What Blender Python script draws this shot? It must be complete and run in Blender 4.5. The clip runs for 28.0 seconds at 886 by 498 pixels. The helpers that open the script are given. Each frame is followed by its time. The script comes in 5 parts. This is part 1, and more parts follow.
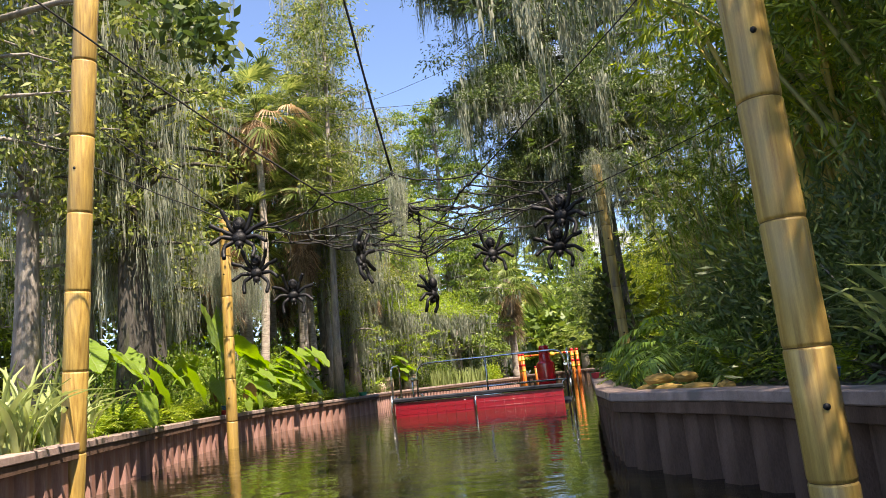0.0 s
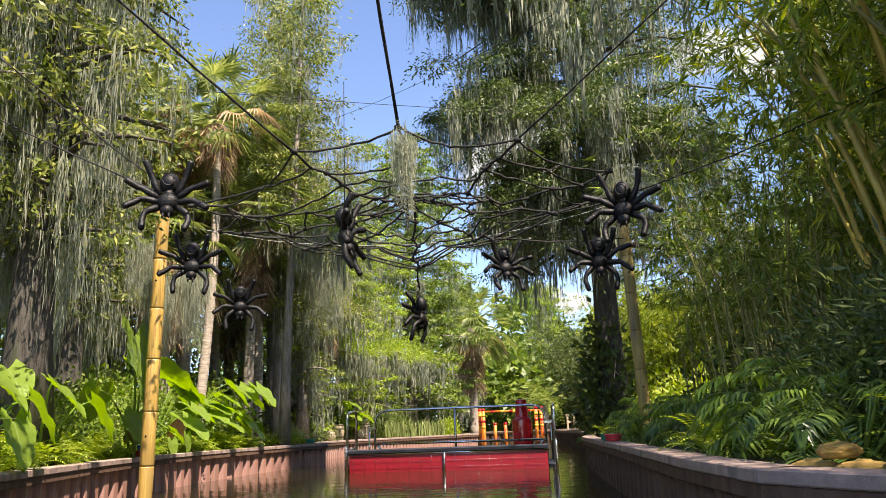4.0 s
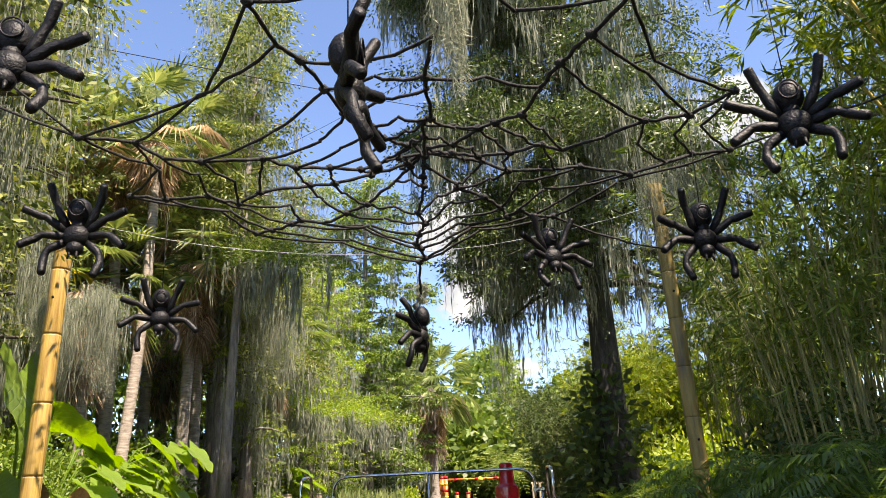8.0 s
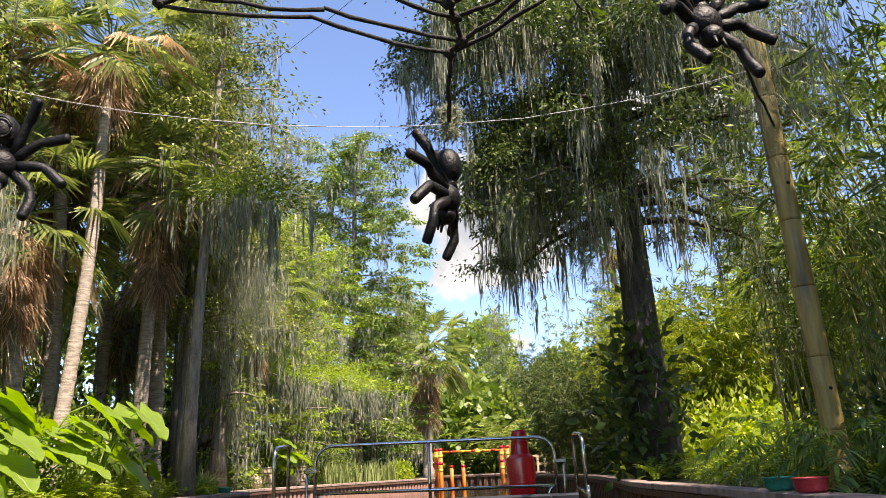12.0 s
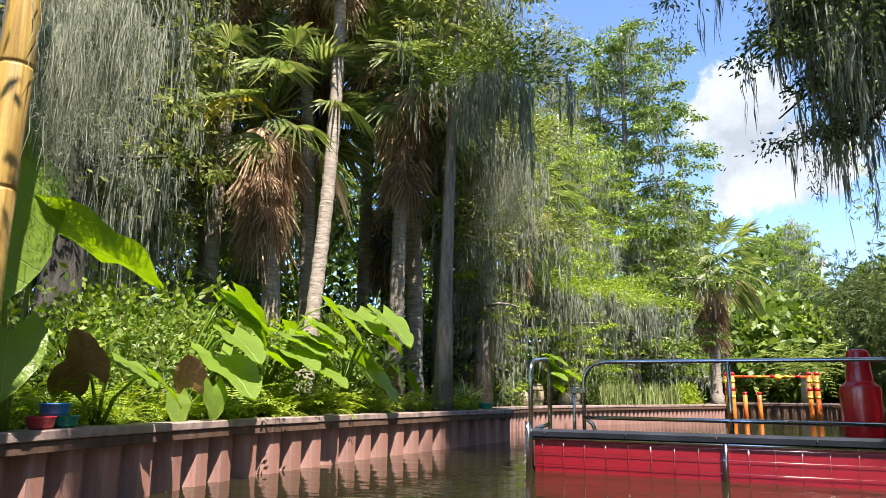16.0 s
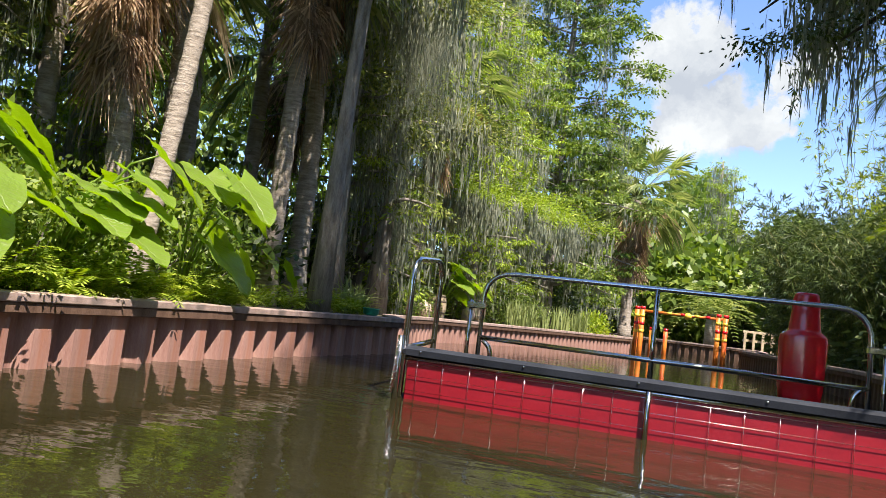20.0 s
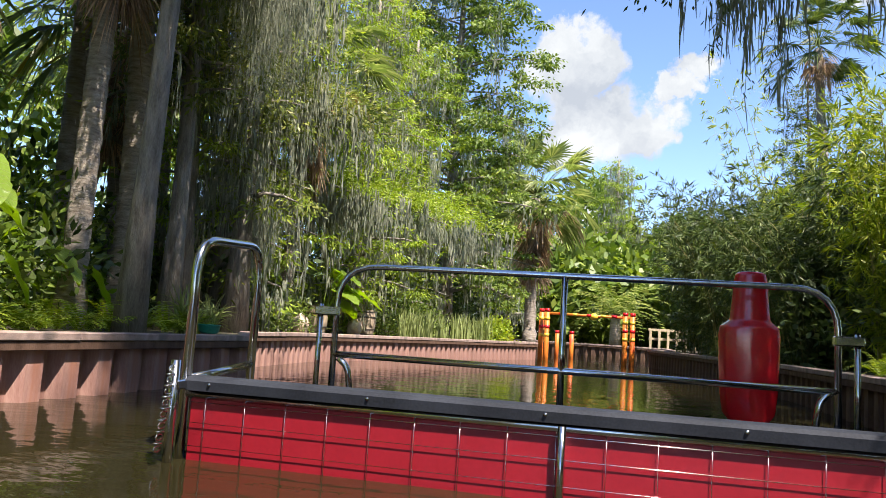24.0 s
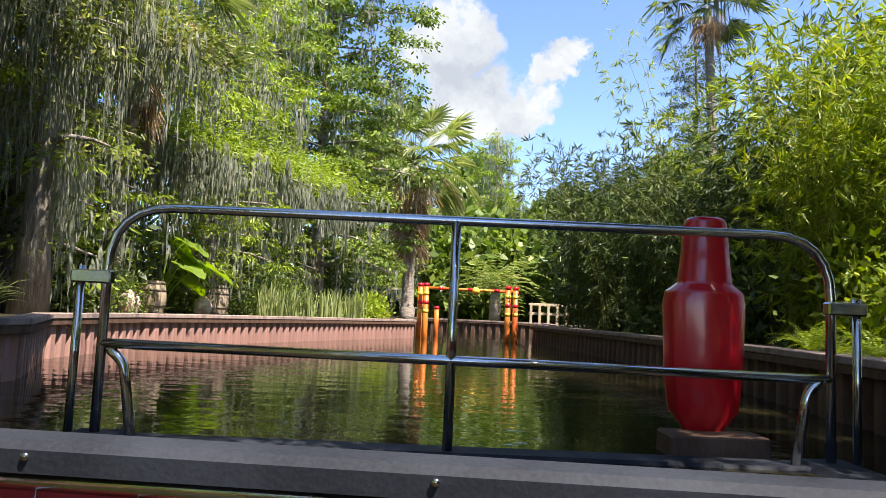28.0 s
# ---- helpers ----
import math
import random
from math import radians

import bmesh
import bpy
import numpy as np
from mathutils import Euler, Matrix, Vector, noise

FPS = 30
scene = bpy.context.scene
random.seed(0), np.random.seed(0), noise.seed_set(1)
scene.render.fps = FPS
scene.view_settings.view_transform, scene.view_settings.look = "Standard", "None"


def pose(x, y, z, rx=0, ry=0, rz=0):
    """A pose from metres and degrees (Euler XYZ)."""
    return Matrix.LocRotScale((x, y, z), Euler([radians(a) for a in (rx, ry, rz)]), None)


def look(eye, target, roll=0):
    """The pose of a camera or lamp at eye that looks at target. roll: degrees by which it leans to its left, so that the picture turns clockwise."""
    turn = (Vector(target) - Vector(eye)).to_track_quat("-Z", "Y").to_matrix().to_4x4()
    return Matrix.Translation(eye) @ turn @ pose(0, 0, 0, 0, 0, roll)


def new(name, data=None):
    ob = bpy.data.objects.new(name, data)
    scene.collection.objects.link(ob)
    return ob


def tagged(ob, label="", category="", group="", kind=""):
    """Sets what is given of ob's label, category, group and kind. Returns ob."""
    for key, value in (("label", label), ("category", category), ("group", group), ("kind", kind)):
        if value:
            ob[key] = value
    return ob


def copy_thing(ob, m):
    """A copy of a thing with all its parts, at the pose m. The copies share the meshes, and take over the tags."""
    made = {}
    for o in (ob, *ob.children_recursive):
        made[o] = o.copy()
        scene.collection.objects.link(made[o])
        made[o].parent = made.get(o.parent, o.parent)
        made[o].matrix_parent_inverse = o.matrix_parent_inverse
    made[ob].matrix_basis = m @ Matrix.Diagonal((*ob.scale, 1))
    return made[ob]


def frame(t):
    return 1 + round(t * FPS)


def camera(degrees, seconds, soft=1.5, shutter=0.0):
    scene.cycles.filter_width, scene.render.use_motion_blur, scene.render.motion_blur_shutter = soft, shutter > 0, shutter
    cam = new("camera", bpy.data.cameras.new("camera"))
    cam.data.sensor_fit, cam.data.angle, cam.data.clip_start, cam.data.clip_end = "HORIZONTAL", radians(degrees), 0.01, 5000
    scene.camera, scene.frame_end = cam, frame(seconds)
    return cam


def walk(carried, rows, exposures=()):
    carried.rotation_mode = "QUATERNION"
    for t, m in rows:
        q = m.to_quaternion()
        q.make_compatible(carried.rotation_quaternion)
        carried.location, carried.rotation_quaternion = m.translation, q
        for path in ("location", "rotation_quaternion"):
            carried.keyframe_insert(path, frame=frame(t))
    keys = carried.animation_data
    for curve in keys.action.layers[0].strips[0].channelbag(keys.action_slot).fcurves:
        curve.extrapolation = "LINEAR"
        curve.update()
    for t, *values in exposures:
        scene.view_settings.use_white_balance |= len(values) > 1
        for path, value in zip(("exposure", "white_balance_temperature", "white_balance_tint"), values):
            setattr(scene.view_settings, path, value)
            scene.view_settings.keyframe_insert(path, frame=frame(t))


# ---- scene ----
# ---- the walk: seconds, x, y, z, yaw, pitch, roll ----
cam = camera(61.66, 28.0, soft=0.85)
PATH = [
    (0.0, 0.202, 0.001, 0.767, 18.56, 10.01, 5.82),
    (0.5, 0.041, 0.279, 0.767, 18.04, 10.45, 5.44),
    (1.0, -0.122, 0.557, 0.768, 17.53, 11.07, 5.14),
    (1.5, -0.278, 0.839, 0.769, 16.99, 11.96, 4.74),
    (2.0, -0.436, 1.126, 0.769, 16.33, 12.79, 4.30),
    (2.5, -0.588, 1.417, 0.769, 15.76, 13.36, 3.66),
    (3.0, -0.745, 1.711, 0.768, 15.31, 13.67, 3.10),
    (3.5, -0.902, 2.009, 0.767, 14.92, 13.70, 2.53),
    (5.5, -1.540, 3.214, 0.763, 12.91, 14.33, 1.01),
    (6.0, -1.697, 3.525, 0.763, 12.41, 14.93, 1.13),
    (6.5, -1.821, 3.846, 0.763, 12.03, 15.53, 1.60),
    (7.0, -1.958, 4.175, 0.764, 11.53, 16.15, 2.05),
    (7.5, -2.099, 4.508, 0.765, 10.95, 17.16, 2.19),
    (8.0, -2.240, 4.840, 0.768, 10.58, 18.58, 2.51),
    (8.5, -2.334, 5.175, 0.769, 10.53, 20.04, 2.51),
    (9.0, -2.429, 5.513, 0.769, 10.99, 20.66, 2.02),
    (9.5, -2.544, 5.853, 0.769, 11.64, 20.26, 1.24),
    (10.0, -2.629, 6.195, 0.769, 12.37, 19.18, 0.90),
    (10.5, -2.739, 6.535, 0.769, 12.62, 18.08, 0.77),
    (11.0, -2.836, 6.874, 0.769, 12.19, 17.41, 0.85),
    (11.5, -2.928, 7.211, 0.769, 11.14, 17.11, 1.59),
    (12.0, -3.019, 7.546, 0.771, 9.71, 16.69, 2.46),
    (12.5, -3.095, 7.878, 0.773, 8.45, 16.04, 3.38),
    (14.5, -3.417, 9.193, 0.787, 7.47, 14.27, 2.85),
    (15.0, -3.512, 9.505, 0.789, 12.02, 14.11, 1.42),
    (15.5, -3.619, 9.803, 0.790, 20.47, 12.75, 0.56),
    (16.0, -3.734, 10.094, 0.790, 30.36, 11.14, -0.47),
    (16.5, -3.852, 10.384, 0.790, 40.91, 9.21, -2.99),
    (17.0, -3.965, 10.669, 0.790, 44.94, 7.57, -5.18),
    (17.5, -4.065, 10.955, 0.789, 43.25, 6.48, -6.21),
    (18.0, -4.149, 11.242, 0.788, 37.42, 6.02, -6.31),
    (18.5, -4.218, 11.532, 0.786, 29.78, 5.59, -6.27),
    (19.0, -4.282, 11.818, 0.785, 25.04, 4.98, -6.30),
    (19.5, -4.343, 12.109, 0.783, 23.62, 4.53, -6.51),
    (20.0, -4.404, 12.402, 0.780, 23.77, 4.58, -6.74),
    (20.5, -4.456, 12.703, 0.778, 24.21, 4.77, -6.92),
    (22.5, -4.585, 13.941, 0.765, 21.11, 5.17, -3.44),
    (23.0, -4.634, 14.245, 0.763, 19.12, 5.49, -3.06),
    (23.5, -4.699, 14.548, 0.761, 17.57, 5.88, -3.15),
    (24.0, -4.774, 14.847, 0.758, 16.74, 6.24, -3.54),
    (24.5, -4.849, 15.141, 0.756, 16.41, 6.48, -3.92),
    (25.0, -4.913, 15.430, 0.753, 16.09, 6.54, -4.09),
    (25.5, -4.969, 15.713, 0.750, 15.55, 6.58, -4.04),
    (26.0, -5.016, 15.990, 0.747, 14.73, 6.53, -4.23),
    (26.5, -5.056, 16.263, 0.744, 13.76, 6.35, -4.47),
    (27.0, -5.097, 16.535, 0.741, 12.39, 6.06, -4.34),
    (27.5, -5.131, 16.807, 0.737, 10.25, 5.65, -3.84),
    (28.0, -5.153, 17.087, 0.735, 7.42, 5.04, -2.51),
]
walk(cam, [(t, pose(x, y, z, 90 + pitch, roll, yaw)) for t, x, y, z, yaw, pitch, roll in PATH], exposures=((0.0, 1.52, 7100, 18), (8.0, 1.54, 7100, 19), (12.0, 1.54, 7100, 20), (15.0, 1.62, 6900, 19), (16.6, 1.48, 6100, 15), (20.0, 1.4, 6500, 16), (28.0, 1.46, 6500, 17)))

# ---- sky and sun ----
world = bpy.data.worlds.new("sky")
scene.world = world
world.use_nodes = True
wn, wl = world.node_tree.nodes, world.node_tree.links
sky = wn.new("ShaderNodeTexSky")
sky.sky_type = "NISHITA"
sky.sun_disc = False
SUN_EL, SUN_AZ = 60.0, 128.0
sky.sun_elevation, sky.sun_rotation = radians(SUN_EL), radians(SUN_AZ)
sky.air_density, sky.dust_density, sky.ozone_density = 0.75, 0.05, 4.0


def cloudy(base):
    """Cumulus puffs in the sky, their rims broken up by noise: (x, y, z of the way to it, size)."""
    puffs = ((-0.105, 0.945, 0.355, 0.052), (-0.13, 0.945, 0.31, 0.055), (-0.075, 0.955, 0.275, 0.06), (-0.145, 0.93, 0.375, 0.04), (-0.03, 0.96, 0.275, 0.045), (-0.115, 0.955, 0.265, 0.045), (0.005, 0.95, 0.315, 0.026), (0.02, 0.94, 0.34, 0.03),
             (-0.165, 0.925, 0.345, 0.05), (-0.145, 0.955, 0.25, 0.04), (-0.1, 0.985, 0.165, 0.03), (-0.07, 0.985, 0.155, 0.022), (-0.83, 0.4, 0.32, 0.12), (-0.88, 0.3, 0.38, 0.12), (-0.76, 0.5, 0.26, 0.07), (0.17, 0.9, 0.43, 0.045), (0.24, 0.89, 0.44, 0.05), (0.12, 0.9, 0.45, 0.04),
             (0.7, 0.5, 0.4, 0.12), (0.5, -0.7, 0.5, 0.16), (-0.5, -0.7, 0.45, 0.14))
    tc, nz, sub, mul, add = (wn.new("ShaderNode" + k) for k in ("TexCoord", "TexNoise", "VectorMath", "VectorMath", "VectorMath"))
    nz.inputs["Scale"].default_value, nz.inputs["Detail"].default_value, nz.inputs["Roughness"].default_value = 16, 8, 0.62
    wl.new(tc.outputs["Generated"], nz.inputs["Vector"])
    sub.operation, mul.operation, add.operation = "SUBTRACT", "SCALE", "ADD"
    sub.inputs[1].default_value = (0.5, 0.5, 0.5)
    mul.inputs["Scale"].default_value = 0.11
    wl.new(nz.outputs["Color"], sub.inputs[0])
    wl.new(sub.outputs[0], mul.inputs[0])
    wl.new(mul.outputs[0], add.inputs[0])
    wl.new(tc.outputs["Generated"], add.inputs[1])
    last = None
    for x, y, z, r in puffs:
        v = Vector((x, y, z)).normalized()
        ds, mr = wn.new("ShaderNodeVectorMath"), wn.new("ShaderNodeMapRange")
        ds.operation = "DISTANCE"
        ds.inputs[1].default_value = v
        wl.new(add.outputs[0], ds.inputs[0])
        mr.inputs[1].default_value, mr.inputs[2].default_value, mr.inputs[3].default_value, mr.inputs[4].default_value = r * 0.95, r * 0.68, 0, 1
        wl.new(ds.outputs["Value"], mr.inputs[0])
        if last is None:
            last = mr.outputs[0]
        else:
            mx = wn.new("ShaderNodeMath")
            mx.operation = "MAXIMUM"
            wl.new(last, mx.inputs[0])
            wl.new(mr.outputs[0], mx.inputs[1])
            last = mx.outputs[0]
    n2, cr, mix = wn.new("ShaderNodeTexNoise"), wn.new("ShaderNodeValToRGB"), wn.new("ShaderNodeMixRGB")
    n2.inputs["Scale"].default_value, n2.inputs["Detail"].default_value = 9, 6
    wl.new(add.outputs[0], n2.inputs["Vector"])
    cr.color_ramp.elements[0].position, cr.color_ramp.elements[1].position = 0.35, 0.6
    cr.color_ramp.elements[0].color, cr.color_ramp.elements[1].color = (1.75, 1.98, 2.15, 1), (2.8, 3.0, 2.95, 1)
    wl.new(n2.outputs[0], cr.inputs[0])
    wl.new(last, mix.inputs[0])
    wl.new(base, mix.inputs[1])
    wl.new(cr.outputs[0], mix.inputs[2])
    return mix.outputs[0]


wl.new(cloudy(sky.outputs[0]), wn["Background"].inputs[0])
wn["Background"].inputs[1].default_value = 0.13
sun = new("sun", bpy.data.lights.new("sun", "SUN"))
sun.data.energy, sun.data.angle, sun.data.color = 4.8, radians(0.5), (1.0, 0.925, 0.8)
_az = radians(SUN_AZ)
SUN_DIR = Vector((math.sin(_az) * math.cos(radians(SUN_EL)), math.cos(_az) * math.cos(radians(SUN_EL)), math.sin(radians(SUN_EL))))
sun.matrix_world = look(SUN_DIR * 80, (0, 0, 0))


# ---- materials ----
def rgba(c):
    return (c[0], c[1], c[2], 1.0)


def mat(name, a, b, scale=6.0, rough=0.6, metal=0.0, bump=0.3, fine=60.0, c=None, stretch=(1, 1, 1), spec=0.5, coat=0.0, each=0.0):
    """A surface of two tones mixed by coarse and fine noise, with relief; c: a third tone for stains; each: how far single pieces differ."""
    m = bpy.data.materials.new(name)
    m.use_nodes = True
    n, l = m.node_tree.nodes, m.node_tree.links
    p = n["Principled BSDF"]
    tc, mp = n.new("ShaderNodeTexCoord"), n.new("ShaderNodeMapping")
    mp.inputs["Scale"].default_value = stretch
    l.new(tc.outputs["Object"], mp.inputs[0])
    n1, n2 = n.new("ShaderNodeTexNoise"), n.new("ShaderNodeTexNoise")
    n1.inputs["Scale"].default_value, n2.inputs["Scale"].default_value = scale, fine
    n1.inputs["Detail"].default_value, n2.inputs["Detail"].default_value = 5, 4
    for t in (n1, n2):
        l.new(mp.outputs[0], t.inputs["Vector"])
    ad = n.new("ShaderNodeMath")
    ad.operation = "MULTIPLY_ADD"
    ad.inputs[1].default_value = 0.45
    l.new(n2.outputs[0], ad.inputs[0])
    l.new(n1.outputs[0], ad.inputs[2])
    rp = n.new("ShaderNodeValToRGB")
    rp.color_ramp.elements[0].position, rp.color_ramp.elements[1].position = 0.5, 0.95
    rp.color_ramp.elements[0].color, rp.color_ramp.elements[1].color = rgba(a), rgba(b)
    l.new(ad.outputs[0], rp.inputs[0])
    col = rp.outputs[0]
    if c:
        n3, r3, mx = n.new("ShaderNodeTexNoise"), n.new("ShaderNodeValToRGB"), n.new("ShaderNodeMixRGB")
        n3.inputs["Scale"].default_value, n3.inputs["Detail"].default_value = scale * 0.37, 6
        l.new(mp.outputs[0], n3.inputs["Vector"])
        r3.color_ramp.elements[0].position, r3.color_ramp.elements[1].position = 0.52, 0.68
        l.new(n3.outputs[0], r3.inputs[0])
        l.new(r3.outputs[0], mx.inputs[0])
        l.new(col, mx.inputs[1])
        mx.inputs[2].default_value = rgba(c)
        col = mx.outputs[0]
    if each:
        oi, hv, mr = n.new("ShaderNodeObjectInfo"), n.new("ShaderNodeHueSaturation"), n.new("ShaderNodeMapRange")
        mr.inputs[3].default_value, mr.inputs[4].default_value = 1 - each, 1 + each
        l.new(oi.outputs["Random"], mr.inputs[0])
        l.new(mr.outputs[0], hv.inputs["Value"])
        l.new(col, hv.inputs["Color"])
        col = hv.outputs[0]
    l.new(col, p.inputs["Base Color"])
    p.inputs["Roughness"].default_value, p.inputs["Metallic"].default_value = rough, metal
    p.inputs["Specular IOR Level"].default_value, p.inputs["Coat Weight"].default_value = spec, coat
    p.inputs["Coat Roughness"].default_value = 0.06
    if bump:
        bp = n.new("ShaderNodeBump")
        bp.inputs["Strength"].default_value, bp.inputs["Distance"].default_value = bump, 0.02
        l.new(ad.outputs[0], bp.inputs["Height"])
        l.new(bp.outputs[0], p.inputs["Normal"])
    return m


def leafmat(name, a, b, c, through_=0.35, rough=0.45, spec=0.35):
    """Leaves: single leaves differ between three tones, and light comes through them."""
    a, b, c = ((v[0] * 1.1, v[1], v[2]) for v in (a, b, c))
    m = bpy.data.materials.new(name)
    m.use_nodes = True
    n, l = m.node_tree.nodes, m.node_tree.links
    p, out = n["Principled BSDF"], n["Material Output"]
    g, rp = n.new("ShaderNodeNewGeometry"), n.new("ShaderNodeValToRGB")
    e = rp.color_ramp.elements
    e[0].position, e[0].color = 0.0, rgba(a)
    e[1].position, e[1].color = 1.0, rgba(c)
    k = e.new(0.55)
    k.color = rgba(b)
    l.new(g.outputs["Random Per Island"], rp.inputs[0])
    tc, nz, mx = n.new("ShaderNodeTexCoord"), n.new("ShaderNodeTexNoise"), n.new("ShaderNodeMixRGB")
    nz.inputs["Scale"].default_value = 0.9
    l.new(tc.outputs["Object"], nz.inputs["Vector"])
    mx.blend_type = "OVERLAY"
    mx.inputs[0].default_value = 0.45
    l.new(rp.outputs[0], mx.inputs[1])
    l.new(nz.outputs[0], mx.inputs[2])
    l.new(mx.outputs[0], p.inputs["Base Color"])
    p.inputs["Roughness"].default_value, p.inputs["Specular IOR Level"].default_value = rough, spec
    tr, ms, br = n.new("ShaderNodeBsdfTranslucent"), n.new("ShaderNodeMixShader"), n.new("ShaderNodeHueSaturation")
    br.inputs["Value"].default_value, br.inputs["Saturation"].default_value = 1.5, 1.15
    l.new(mx.outputs[0], br.inputs["Color"])
    l.new(br.outputs[0], tr.inputs[0])
    ms.inputs[0].default_value = through_
    l.new(p.outputs[0], ms.inputs[1])
    l.new(tr.outputs[0], ms.inputs[2])
    l.new(ms.outputs[0], out.inputs["Surface"])
    return m


M_cypress = leafmat("cypress_leaf", (0.077, 0.119, 0.028), (0.154, 0.21, 0.045), (0.322, 0.364, 0.098))
# Lit copy of cypress_leaf: the sun's brightness is put into its tones.
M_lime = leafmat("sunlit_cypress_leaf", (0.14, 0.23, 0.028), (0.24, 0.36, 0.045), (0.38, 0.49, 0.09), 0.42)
# Shade of the right bank and understory is put into these leaf tones.
M_shadeleaf = leafmat("shade_dark_leaf", (0.038, 0.068, 0.019), (0.068, 0.115, 0.03), (0.135, 0.189, 0.047), 0.25)
M_mid = leafmat("mid_leaf", (0.072, 0.12, 0.019), (0.12, 0.204, 0.036), (0.24, 0.324, 0.06), 0.3)
M_bright = leafmat("bright_leaf", (0.15, 0.24, 0.02), (0.24, 0.35, 0.04), (0.38, 0.45, 0.07), 0.4)
M_fern = leafmat("fern_leaf", (0.13, 0.22, 0.02), (0.23, 0.34, 0.04), (0.37, 0.47, 0.08), 0.4)
M_bush = leafmat("bush_leaf", (0.085, 0.16, 0.018), (0.14, 0.24, 0.032), (0.25, 0.34, 0.06), 0.38)
M_iris = leafmat("iris_leaf", (0.16, 0.23, 0.08), (0.25, 0.33, 0.12), (0.4, 0.44, 0.2), 0.3)
M_palm = leafmat("palm_leaf", (0.086, 0.138, 0.034), (0.172, 0.241, 0.069), (0.333, 0.391, 0.138), 0.42, 0.4, 0.45)
M_ypalm = leafmat("yellowing_palm_leaf", (0.2, 0.24, 0.05), (0.35, 0.33, 0.06), (0.5, 0.42, 0.1), 0.35)
M_dead = leafmat("dead_palm_leaf", (0.169, 0.124, 0.078), (0.325, 0.247, 0.163), (0.65, 0.533, 0.351), 0.2, 0.8, 0.1)
M_tan = leafmat("tan_palm_frond", (0.36, 0.28, 0.17), (0.5, 0.4, 0.25), (0.66, 0.55, 0.37), 0.3, 0.7, 0.15)
M_bamleaf = leafmat("bamboo_leaf", (0.12, 0.2, 0.022), (0.23, 0.33, 0.04), (0.4, 0.46, 0.075), 0.4)
M_moss = leafmat("spanish_moss", (0.165, 0.205, 0.15), (0.245, 0.29, 0.215), (0.37, 0.415, 0.315), 0.34, 0.9, 0.05)
M_phil = leafmat("philodendron_leaf", (0.046, 0.098, 0.017), (0.075, 0.149, 0.025), (0.138, 0.23, 0.04), 0.35, 0.3, 0.5)
M_taro = leafmat("taro_leaf", (0.11, 0.21, 0.024), (0.18, 0.31, 0.04), (0.31, 0.41, 0.06), 0.45, 0.35, 0.5)


def veins(m, pale):
    """Adds pale side veins and a midrib to a leaf that lies along its y axis."""
    n, l = m.node_tree.nodes, m.node_tree.links
    p = n["Principled BSDF"]
    tc, sx, ab, ma, sn, rp, mid, mx2, mx, nz = (n.new("ShaderNode" + k) for k in ("TexCoord", "SeparateXYZ", "Math", "Math", "Math", "ValToRGB", "ValToRGB", "Math", "MixRGB", "TexNoise"))
    l.new(tc.outputs["Object"], sx.inputs[0])
    ab.operation, ma.operation, sn.operation, mx2.operation = "ABSOLUTE", "MULTIPLY_ADD", "PINGPONG", "MAXIMUM"
    l.new(sx.outputs[0], ab.inputs[0])
    ma.inputs[1].default_value = -0.75
    l.new(ab.outputs[0], ma.inputs[0])
    l.new(sx.outputs[1], ma.inputs[2])
    sn.inputs[1].default_value = 0.06
    l.new(ma.outputs[0], sn.inputs[0])
    rp.color_ramp.elements[0].position, rp.color_ramp.elements[0].color = 0.0, (1, 1, 1, 1)
    rp.color_ramp.elements[1].position, rp.color_ramp.elements[1].color = 0.007, (0, 0, 0, 1)
    l.new(sn.outputs[0], rp.inputs[0])
    mid.color_ramp.elements[0].position, mid.color_ramp.elements[0].color = 0.004, (1, 1, 1, 1)
    mid.color_ramp.elements[1].position, mid.color_ramp.elements[1].color = 0.013, (0, 0, 0, 1)
    l.new(ab.outputs[0], mid.inputs[0])
    l.new(rp.outputs[0], mx2.inputs[0])
    l.new(mid.outputs[0], mx2.inputs[1])
    old = p.inputs["Base Color"].links[0].from_socket
    mu = n.new("ShaderNodeMath")
    mu.operation = "MULTIPLY"
    mu.inputs[1].default_value = 0.8
    l.new(mx2.outputs[0], mu.inputs[0])
    l.new(mu.outputs[0], mx.inputs[0])
    l.new(old, mx.inputs[1])
    mx.inputs[2].default_value = rgba(pale)
    l.new(mx.outputs[0], p.inputs["Base Color"])
    bp = n.new("ShaderNodeBump")
    bp.inputs["Strength"].default_value, bp.inputs["Distance"].default_value = 0.5, 0.02
    nz.inputs["Scale"].default_value = 14
    l.new(tc.outputs["Object"], nz.inputs["Vector"])
    ad = n.new("ShaderNodeMath")
    ad.operation = "SUBTRACT"
    l.new(nz.outputs[0], ad.inputs[0])
    l.new(mx2.outputs[0], ad.inputs[1])
    l.new(ad.outputs[0], bp.inputs["Height"])
    l.new(bp.outputs[0], p.inputs["Normal"])


